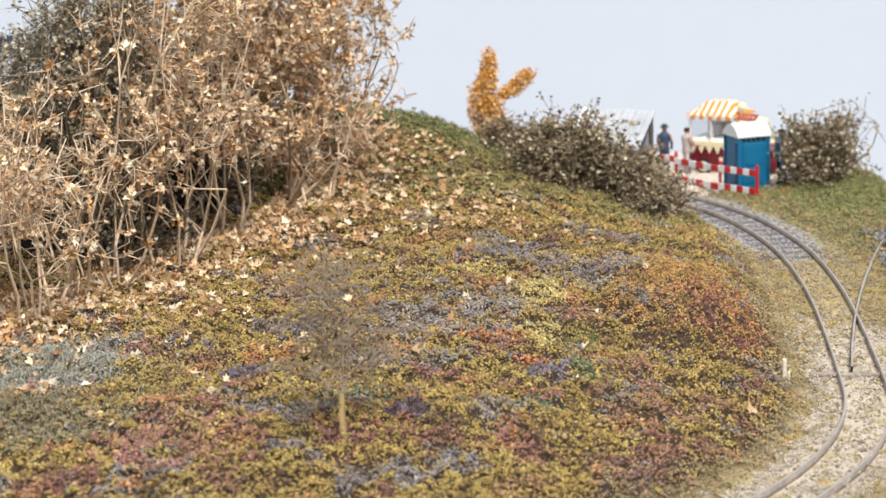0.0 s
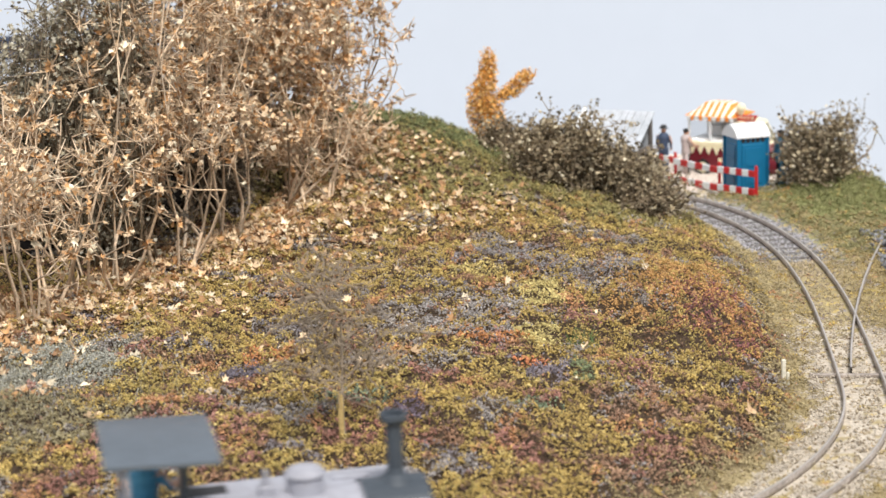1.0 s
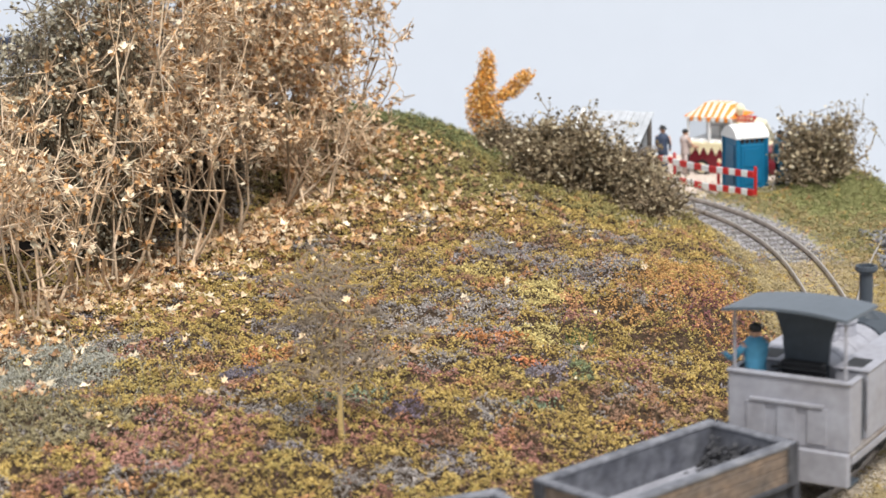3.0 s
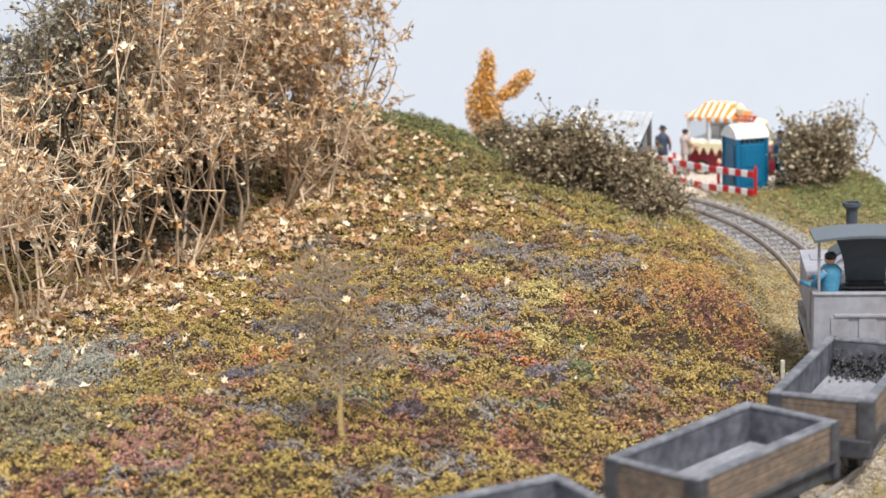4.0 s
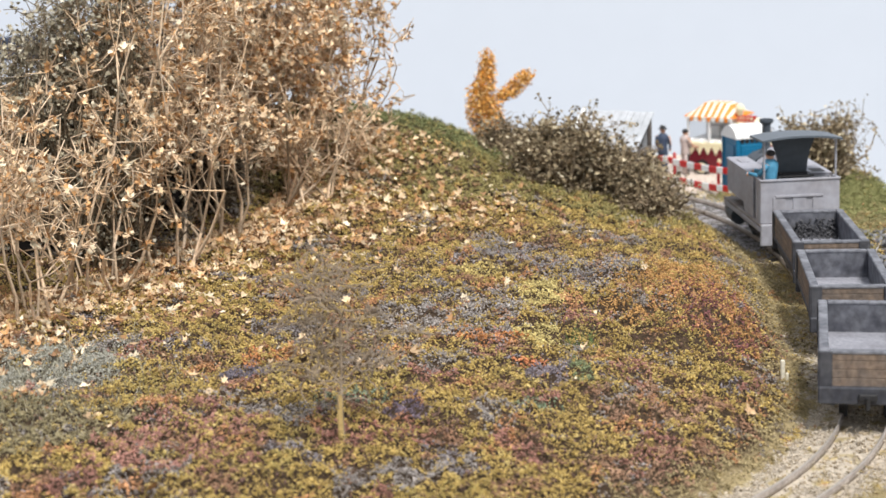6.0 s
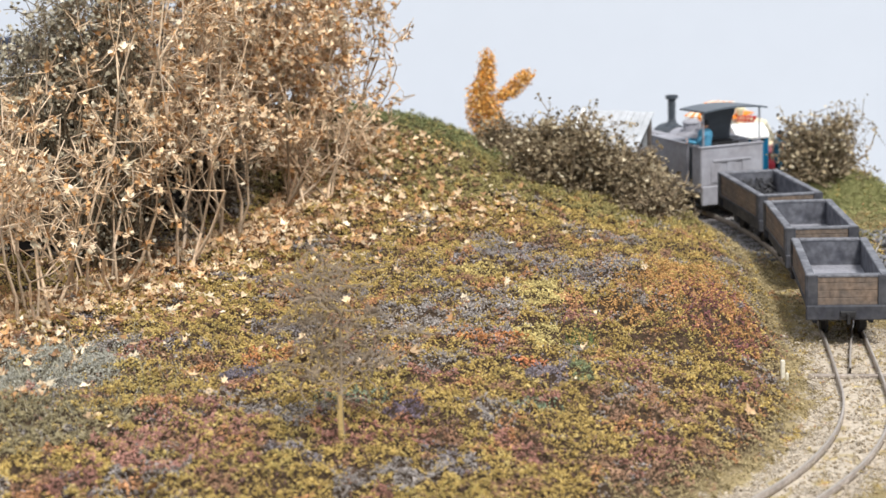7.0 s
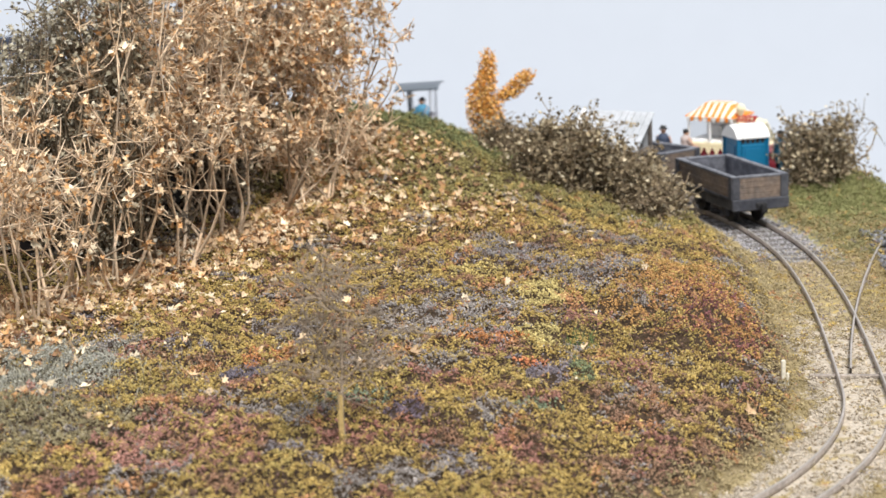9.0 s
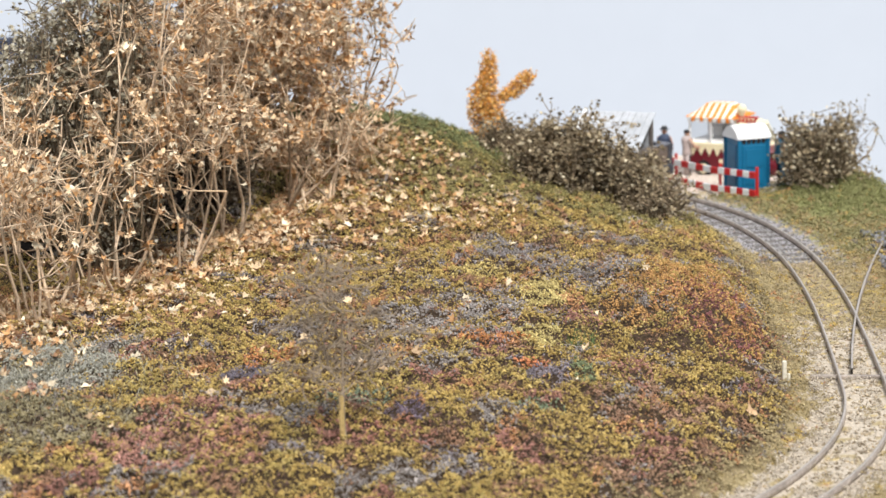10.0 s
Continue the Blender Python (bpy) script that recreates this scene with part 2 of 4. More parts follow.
def moss_tint(x, y):
    """Colours of the ground cover over the plan, cushion by cushion."""
    n = len(x)
    d = track_distance(x, y)
    col = np.empty((n, 3))
    a, b, c = wave(x, y, 3.1, 11), wave(x, y, 5.2, 12), wave(x, y, 2.2, 13)
    col[:] = (0.385, 0.285, 0.085)
    turn = [0]
    cushion = [clumps(x + 3.7 * k, y - 2.9 * k, size)[1] for k, size in enumerate((0.07, 0.11, 0.17))]
    ragged = [0.16 * wave(x, y, 15, 61 + k) for k in range(3)]

    def threshold():
        # every cushion answers as one, with a little fraying at its rim
        k = turn[0]
        turn[0] += 1
        own = (cushion[k % 3] * (13.7 + 3.3 * k)) % 1.0
        return np.clip(0.5 + 0.75 * (own - 0.5) + ragged[k // 3 % 3] + 0.28 * (rng.random(n) - 0.5), 0.02, 0.98)

    def blend(mask, rgb):
        col[:] = np.where((np.clip(mask, 0, 1) > threshold())[:, None], np.array(rgb), col)

    def spot(cx, cy, rx, ry):
        k = ((x - cx) / rx) ** 2 + ((y - cy) / ry) ** 2 + 0.5 * wave(x, y, 7, 31)
        return smooth(1.3, 0.5, k)
    blend(smooth(-0.1, 0.8, a) * 0.6, (0.315, 0.25, 0.075))
    blend(0.18 + 0 * x, (0.44, 0.35, 0.13))
    blend(smooth(0.1, 0.8, b) * 0.6, (0.275, 0.165, 0.09))
    blend(0.17 + 0 * x, (0.155, 0.10, 0.065))
    blend(smooth(0.15, 0.75, c) * 0.62 * smooth(31, 28, y), (0.255, 0.235, 0.205))
    blend(smooth(0.3, 0.8, wave(x, y, 2.9, 23)) * 0.4 * smooth(27, 25, y), (0.205, 0.19, 0.185))
    blend(smooth(0.45, 0.8, wave(x, y, 4.1, 17)) * 0.6, (0.40, 0.215, 0.095))
    blend(smooth(0.4, 0.8, wave(x, y, 3.4, 19)) * 0.55 * smooth(24, 20, y), (0.285, 0.15, 0.105))
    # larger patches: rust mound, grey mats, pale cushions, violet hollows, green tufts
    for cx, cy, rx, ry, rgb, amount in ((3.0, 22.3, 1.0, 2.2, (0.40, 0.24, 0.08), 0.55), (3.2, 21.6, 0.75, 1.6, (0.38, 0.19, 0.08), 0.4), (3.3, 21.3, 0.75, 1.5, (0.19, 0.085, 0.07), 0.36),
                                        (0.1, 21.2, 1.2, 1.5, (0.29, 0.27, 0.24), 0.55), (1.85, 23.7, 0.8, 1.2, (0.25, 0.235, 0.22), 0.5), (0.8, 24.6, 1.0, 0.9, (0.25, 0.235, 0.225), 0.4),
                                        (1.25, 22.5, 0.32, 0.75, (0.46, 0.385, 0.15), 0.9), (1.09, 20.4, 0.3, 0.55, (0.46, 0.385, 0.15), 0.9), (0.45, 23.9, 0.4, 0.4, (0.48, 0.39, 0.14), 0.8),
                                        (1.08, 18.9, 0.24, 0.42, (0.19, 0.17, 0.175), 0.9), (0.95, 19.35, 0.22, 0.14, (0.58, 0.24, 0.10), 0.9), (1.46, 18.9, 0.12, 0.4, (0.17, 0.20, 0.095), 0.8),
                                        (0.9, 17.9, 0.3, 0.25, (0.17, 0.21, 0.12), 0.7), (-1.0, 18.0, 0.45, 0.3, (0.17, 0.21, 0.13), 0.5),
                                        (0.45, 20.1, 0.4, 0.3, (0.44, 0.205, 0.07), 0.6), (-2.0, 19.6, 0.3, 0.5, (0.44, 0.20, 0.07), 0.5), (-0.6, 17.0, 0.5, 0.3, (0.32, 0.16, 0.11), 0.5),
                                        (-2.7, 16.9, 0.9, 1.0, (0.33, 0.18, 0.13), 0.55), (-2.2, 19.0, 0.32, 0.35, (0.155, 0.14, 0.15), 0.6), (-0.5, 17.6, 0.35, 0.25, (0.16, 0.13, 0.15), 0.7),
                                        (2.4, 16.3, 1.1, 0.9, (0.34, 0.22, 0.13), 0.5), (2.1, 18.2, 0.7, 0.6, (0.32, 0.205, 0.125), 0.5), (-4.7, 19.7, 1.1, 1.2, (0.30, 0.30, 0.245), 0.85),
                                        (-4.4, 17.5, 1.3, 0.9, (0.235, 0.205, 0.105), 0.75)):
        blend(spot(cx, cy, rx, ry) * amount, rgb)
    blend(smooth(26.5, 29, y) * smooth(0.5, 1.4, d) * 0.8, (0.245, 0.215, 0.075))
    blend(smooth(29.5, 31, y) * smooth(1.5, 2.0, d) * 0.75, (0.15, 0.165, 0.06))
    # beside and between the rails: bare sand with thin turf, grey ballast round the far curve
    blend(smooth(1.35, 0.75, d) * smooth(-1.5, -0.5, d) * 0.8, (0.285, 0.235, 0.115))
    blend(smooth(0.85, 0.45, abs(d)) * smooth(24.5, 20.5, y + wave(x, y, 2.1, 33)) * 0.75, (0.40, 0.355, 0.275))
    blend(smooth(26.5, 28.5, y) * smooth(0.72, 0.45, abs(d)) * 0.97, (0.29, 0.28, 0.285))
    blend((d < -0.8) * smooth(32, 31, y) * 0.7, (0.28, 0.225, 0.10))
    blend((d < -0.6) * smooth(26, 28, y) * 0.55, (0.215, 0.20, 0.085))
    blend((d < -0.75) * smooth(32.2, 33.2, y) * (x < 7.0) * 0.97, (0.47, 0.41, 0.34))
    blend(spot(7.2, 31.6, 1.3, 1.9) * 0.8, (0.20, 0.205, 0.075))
    return np.minimum(col * np.array([1.31, 1.29, 1.30]) + np.array([0, 0, 0.02]), 0.85)


def build_ground():
    xs, ys = np.linspace(-14, 14, 420), np.linspace(6, 50, 560)
    X, Y = np.meshgrid(xs, ys)
    Z = ground_z(X, Y)
    idx = np.arange(X.size).reshape(X.shape)
    q = np.stack([idx[:-1, :-1], idx[:-1, 1:], idx[1:, 1:], idx[1:, :-1]], -1).reshape(-1, 4)
    keep = on_board(X, Y).ravel()
    q = q[keep[q].all(1)]
    # soil under the moss, darkened as shade in its gaps, bare tinted ground elsewhere
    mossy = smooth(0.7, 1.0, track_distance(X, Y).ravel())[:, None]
    shaded_soil = moss_tint(X.ravel(), Y.ravel()) * (1 - mossy) + np.array([(0.075, 0.052, 0.035)]) * mossy
    me = fast_mesh("ground", np.c_[X.ravel(), Y.ravel(), Z.ravel()] * U, q, M_GROUND, shaded_soil, True)
    tagged(new("ground", me), "landscaped layout ground of ochre earth and turf", "ground", kind="structure")


OCT_V = np.array([(1, 0, 0), (-1, 0, 0), (0, 1, 0), (0, -1, 0), (0, 0, 1), (0, 0, -1)], float)
OCT_F = np.array([(0, 2, 4), (2, 1, 4), (1, 3, 4), (3, 0, 4), (2, 0, 5), (1, 2, 5), (3, 1, 5), (0, 3, 5)])


def crumbs(name, x, y, size, tint, mat, lift=0.3, squash=0.75):
    """Many small irregular crumbs lying on the ground, as one mesh."""
    n = len(x)
    z = ground_z(x, y)
    v = OCT_V[None] * (size[:, None, None] * rng.uniform(0.4, 1.6, (n, 6, 1)))
    a = rng.uniform(0, 6.28, n)
    c, s = np.cos(a)[:, None], np.sin(a)[:, None]
    vx, vy = v[..., 0] * c - v[..., 1] * s, v[..., 0] * s + v[..., 1] * c
    tilt = rng.uniform(-0.8, 0.8, (n, 1))
    vz = v[..., 2] * squash + vx * tilt
    P = np.stack([vx + x[:, None], vy + y[:, None], vz + (z + size * lift)[:, None]], -1).reshape(-1, 3) * U
    F = (OCT_F[None] + 6 * np.arange(n)[:, None, None]).reshape(-1, 3)
    return fast_mesh(name, P, F, mat, np.repeat(tint, 6, 0))


def clumps(x, y, cell=0.14):
    """Cushion pattern: distance to the nearest jittered centre (in cells) and that cushion's own random value."""
    ix, iy = np.floor(x / cell), np.floor(y / cell)
    best, own = np.full(len(x), 9.0), np.zeros(len(x))
    for i in (-1, 0, 1):
        for j in (-1, 0, 1):
            cx, cy = ix + i, iy + j
            h = np.sin(cx * 127.1 + cy * 311.7) * 43758.5453
            g = np.sin(cx * 269.5 + cy * 183.3) * 43758.5453
            h, g = h - np.floor(h), g - np.floor(g)
            r = np.hypot(x / cell - cx - h, y / cell - cy - g)
            own = np.where(r < best, (h + g) % 1.0, own)
            best = np.minimum(best, r)
    return best, own


def build_moss():
    n = 430000
    x, y = rng.uniform(-9, 8.5, n * 3), 14.5 + 24 * rng.random(n * 3) ** 1.3
    keep = (abs(x) < 0.25 * y + 0.8) & on_board(x, y)
    x, y = x[keep], y[keep]
    d = track_distance(x, y)
    sandy = wave(x, y, 3.3, 91) + 0.6 * wave(x, y, 8, 92)
    verge = np.where(sandy > -0.5, 0.9, 0.35)
    between = np.where(abs(abs(d) - 0.25) > 0.055, np.where(sandy > 0.0, 0.6, 0.2), 0.0) * (y < 26.5)
    thin = np.where(d > 0.95, 1.0, np.where(abs(d) > 0.42, np.where(y < 27.5, verge, np.where(d > 0.7, 0.9, np.where(d < -0.7, 0.8, 0.03))), between))
    thin = np.where(d < -0.95, 0.95, thin)
    keep = rng.random(len(d)) < thin * np.where((d < -0.7) & (y > 32.6) & (x < 6.9), 0.02, 1.0)
    x, y, d = x[keep][:n], y[keep][:n], d[keep][:n]
    mound = np.exp(-(((x - 3.1) / 1.0) ** 2 + ((y - 22.2) / 2.0) ** 2))
    lump = wave(x, y, 9, 21) + 0.7 * wave(x, y, 21, 22) + 0.8 * mound
    size = rng.uniform(0.008, 0.0195, len(x)) * np.where((d < 0.6) & (d > -0.9), 0.9, 1.0) * np.where(y > 27, 1.3, 1.0)
    # cushions at two sizes, with hollows between them
    r, own = clumps(x, y, 0.21)
    r2, own2 = clumps(x + 5.3, y + 1.7, 0.085)
    dome = np.clip(1 - (r / 0.75) ** 2, 0, 1) * (0.25 + 0.75 * own)
    knob = np.clip(1 - (r2 / 0.75) ** 2, 0, 1) * (0.3 + 0.7 * own2)
    keep = ((0.6 * dome + knob > 0.22) | (rng.random(len(x)) < 0.25)) | (d < 0.95)
    x, y, d, size, dome, knob, own, own2, lump, mound = (v[keep] for v in (x, y, d, size, dome, knob, own, own2, lump, mound))
    low = np.where(d > 1.15, 1.0, np.where(d > 0.8, 0.7, np.where(d < -0.95, 0.75, 0.42)))
    rise = low * ((0.115 + 0.09 * mound) * dome + (0.085 + 0.05 * mound) * knob + 0.035 * np.clip(lump, 0, 1.5)) * rng.uniform(0.65, 1.0, len(x))
    lift = rise / size
    shade = (0.78 + 0.28 * ((own * 7.31) % 1.0) + 0.2 * ((own2 * 5.17) % 1.0))[:, None]
    half = int(len(x) * 0.4)
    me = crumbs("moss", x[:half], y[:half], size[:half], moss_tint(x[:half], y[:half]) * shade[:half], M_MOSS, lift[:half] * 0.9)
    tagged(new("moss", me), "ochre, rust and grey foam moss covering the bank", "moss", kind="stuff")
    # the lacy outer fibres: two crossed slivers for each tuft
    x, y, size, lift, shade = (np.repeat(v[half:], 2, 0) for v in (x, y, size, lift, shade))
    n = len(x)
    x, y = x + rng.normal(0, 0.008, n), y + rng.normal(0, 0.008, n)
    c = np.c_[x, y, ground_z(x, y) + size * (lift + rng.uniform(0, 1.0, n))]
    V = (c[:, None] + rng.normal(0, 1, (n, 3, 3)) * (size * 0.75)[:, None, None] * np.array([1, 1, 0.8])).reshape(-1, 3) * U
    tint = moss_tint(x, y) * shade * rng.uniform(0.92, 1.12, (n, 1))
    me = fast_mesh("moss_fibre", V, np.arange(3 * n).reshape(-1, 3), M_MOSS, np.repeat(tint, 3, 0))
    tagged(new("moss_fibre", me), "fine lacy moss fibres over the bank", "moss", kind="stuff")


def build_backdrop():
    w = thing("backdrop", "plain pale blue painted backdrop wall", "backdrop", kind="structure")
    part("dark_ledge", box(-1000, -314, 1452, 1462, 58, 77, 1.0), M_LEDGE, w, "dark blue ledge at the foot of the backdrop")
    part("wall_panel", box(-2600, 2600, 1750, 1770, -600, 1600), M_WALL, w)


def rail_strip(name, side, s0, s1, mat, half, z0, z1, parent):
    s = np.arange(s0, s1 + 1e-6, 0.1)
    A = []
    for off in (-half, half):
        x, y, _ = on_track(s, side + off)
        A += [np.c_[x, y, np.full(len(s), z0)], np.c_[x, y, np.full(len(s), z1)]]
    n = len(s)
    V = np.concatenate(A) * U
    F = []
    for i in range(n - 1):
        for p, q in ((0, 1), (1, 3), (3, 2), (2, 0)):
            F.append((p * n + i, q * n + i, q * n + i + 1, p * n + i + 1))
    me = fast_mesh(name, V, F, mat)
    ob = new(name, me)
    ob.parent = parent
    return ob


def build_track():
    t = thing("narrow_gauge_track", "curved narrow gauge track with rusty rails on sunken sleepers", "track")
    for side in (-0.25, 0.25):
        r = rail_strip("rail", side, -34, 30, M_RAIL, 0.0125, -0.10, -0.012, t)
        rail_strip("rail_head", side, -34, 30, M_RAILTOP, 0.0120, -0.0125, 0.0, r)
    first = part("sleeper", box(-2.4, 2.4, -15, 15, -7.0, -2.6, 0.5), M_SLEEPER, t)
    for k, s in enumerate(np.arange(-18, 26, 0.36)):
        ob = first if k == 0 else new("sleeper", first.data)
        ob.parent = t
        x, y, h = on_track(s)
        lift = 0.0 if s > 5.5 else -0.05
        ob.matrix_basis = pose(x * U, y * U, lift * U, 0, 0, math.degrees(h) + rng.uniform(-4, 4))


def branch_line(side, a0, a1):
    """The siding that leaves the main track by points and bends away outwards."""
    a = np.arange(a0, a1 + 1e-6, 0.1)
    h = radians(77.5) - a / 54.0
    x0, y0 = 4.99, 20.44
    x = x0 + np.cumsum(np.cos(h)) * 0.1 - side * np.sin(h)
    y = y0 + np.cumsum(np.sin(h)) * 0.1 + side * np.cos(h)
    return x, y


def build_siding():
    t = thing("siding_points", "rusty siding rails branching from the main track", "track")
    for side, a0 in ((0.25, 0.0), (-0.25, 0.0)):
        x, y = branch_line(side, a0, 12.0)
        cut = 0 if side > 0 else 14
        x, y = x[cut:], y[cut:]
        n = len(x)
        nx, ny = -np.gradient(y), np.gradient(x)
        ln = np.hypot(nx, ny)
        for nm, w, za, zb, mt in (("rail", 0.0125, -0.10, -0.014, M_RAIL), ("rail_head", 0.0120, -0.015, -0.003, M_RAILTOP)):
            V = np.concatenate([np.c_[x + k * w * nx / ln, y + k * w * ny / ln, np.full(n, z)] for k in (-1, 1) for z in (za, zb)]) * U
            F = [(p * n + i, q * n + i, q * n + i + 1, p * n + i + 1) for i in range(n - 1) for p, q in ((0, 1), (1, 3), (3, 2), (2, 0))]
            ob = new(nm, fast_mesh(nm, V, F, mt))
            ob.parent = t
    bx, by, bh = on_track(-0.85)
    bar = part("tie_bar", box(-1.0, 1.0, -17, 19, -2.9, -1.4, 0.3), M_RAIL, t)
    bar.matrix_basis = pose(bx * U, by * U, 0, 0, 0, math.degrees(bh))
    for k, (s, off) in enumerate(((0.2, -3), (1.2, -6))):
        x, y, h = on_track(s)
        ob = part("sleeper", box(-2.2, 2.2, -24 + off, 16, -7, -3.2, 0.5), M_SLEEPER, t)
        ob.matrix_basis = pose(x * U, y * U, 0, 0, 0, math.degrees(h))


def build_ballast():
    n = 16000
    s, off = rng.uniform(-9, 17, n), rng.normal(0, 0.42, n)
    keep = (abs(off) < 0.95) & ((s > 4.5) | (rng.random(n) < 0.4)) & (abs(abs(off) - 0.25) > 0.05)
    s, off = s[keep], off[keep]
    x, y, _ = on_track(s, off)
    grey = np.where((s > 5.5)[:, None], np.array([(0.30, 0.29, 0.29)]), np.array([(0.38, 0.31, 0.22)]))
    tint = grey * rng.uniform(0.6, 1.25, (len(s), 1))
    me = crumbs("ballast", x, y, rng.uniform(0.012, 0.03, len(s)), tint, M_BALLAST, 0.2)
    tagged(new("ballast", me), "fine grey and sandy ballast between the rails", "ballast", kind="stuff")


build_ground()
build_moss()
build_backdrop()
build_track()
build_siding()
build_ballast()

# ---- the train ----


def wheelset(parent, x, r=6.0):
    w = part("wheelset", cyl((x, -9, r), (x, 9, r), 1.2), M_BLACK, parent)
    for y in (-8.2, 8.2):
        bm = cyl((x, y - 1.2, r), (x, y + 1.2, r), r, seg=20)
        cyl((x, y - 1.2 * np.sign(y) - 0.6, r), (x, y - 1.2 * np.sign(y) + 0.6, r), r + 1.0, seg=20, bm=bm)
        part("wheel", bm, M_BLACK, w)
    return w


def build_wagon(length):
    """An open wagon of planks with iron corners; x is forward, the origin on the rail heads."""
    w = thing("open_wagon", "empty open plank wagon with blue-grey iron corners", "wagon", group="wagons of the train")
    h, b, zt = length / 2, 16.5, 27.7
    # underframe
    fr = part("underframe", box(-h + 1.5, h - 1.5, -13, 13, 11.5, 14.5, 0.4), M_IRON, w)
    for y in (-13.5, 13.5):
        part("solebar", box(-h + 1, h - 1, y - 1.2, y + 1.2, 8.5, 14.6, 0.4), M_IRON, fr)
    for s in (-1, 1):
        part("buffer_beam", box(s * h - 1.4, s * h + 1.4, -b - 0.4, b + 0.4, 9.1, 15.4, 0.5), M_IRON, w)
        bm = box(s * (h + 1.4) - 1.2, s * (h + 1.4) + 1.2, -3.2, 3.2, 10.5, 13.2, 0.4)
        cyl((s * (h + 1), 0, 12), (s * (h + 4.2), 0, 11), 1.0, bm=bm)
        cyl((s * (h + 4.0), 0, 8.2), (s * (h + 4.0), 0, 12.5), 0.8, bm=bm)
        part("coupling", bm, M_BLACK, w)
    part("bed", box(-h + 2.2, h - 2.2, -b + 2.4, b - 2.4, 14.4, 16.0, 0.2), M_BED, w)
    # plank sides, four boards each
    n = 4
    dz = (zt - 15.2) / n
    for y in (-1, 1):
        for k in range(n):
            z = 15.2 + k * dz
            j = rng.uniform(-0.12, 0.12)
            part("plank", box(-h + 1.6, h - 1.6, y * (b - 1.1) - 0.9 + j, y * (b - 1.1) + 0.9 + j, z + 0.05, z + dz - 0.04, 0.2), M_PLANK, w)
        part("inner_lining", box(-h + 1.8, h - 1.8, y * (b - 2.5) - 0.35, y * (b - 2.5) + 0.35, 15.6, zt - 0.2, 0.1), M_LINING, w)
        part("top_rail", box(-h + 0.6, h - 0.6, y * (b - 1.5) - 1.7, y * (b - 1.5) + 1.7, zt - 1.0, zt + 0.5, 0.35), M_RIM, w)
        part("bottom_rail", box(-h + 1, h - 1, y * (b - 0.3) - 0.6, y * (b - 0.3) + 0.6, 14.6, 16.2, 0.25), M_IRON, w)
    for s in (-1, 1):
        for k in range(n):
            z = 15.2 + k * dz
            part("plank", box(s * (h - 1.1) - 0.9, s * (h - 1.1) + 0.9, -b + 1.8, b - 1.8, z + 0.05, z + dz - 0.04, 0.2), M_PLANK, w)
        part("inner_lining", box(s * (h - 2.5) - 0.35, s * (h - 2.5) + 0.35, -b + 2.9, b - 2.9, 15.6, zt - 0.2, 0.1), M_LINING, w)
        part("top_rail", box(s * (h - 1.5) - 1.6, s * (h - 1.5) + 1.6, -b + 3.3, b - 3.3, zt - 0.9, zt + 0.4, 0.35), M_RIM, w)
        for y in (-1, 1):
            bm = box(s * (h + 0.1) - 0.5, s * (h + 0.1) + 0.5, y * (b - 2.2) - 2.2, y * (b - 2.2) + 2.2, 14.8, zt + 0.2, 0.25)
            box(s * (h - 2) - 2.2, s * (h - 2) + 2.2, y * (b + 0.1) - 0.5, y * (b + 0.1) + 0.5, 14.8, zt + 0.2, 0.25, bm)
            part("corner_iron", bm, M_IRON, w)
    for x in (-h * 0.5, h * 0.5):
        wheelset(w, x)
        for y in (-11.6, 11.6):
            bm = box(x - 3, x + 3, y - 1, y + 1, 3.5, 8.5, 0.4)
            box(x - 5, x + 5, y - 0.8, y + 0.8, 7.5, 9, 0.3, bm)
            part("axle_box", bm, M_IRON, w)
    return w


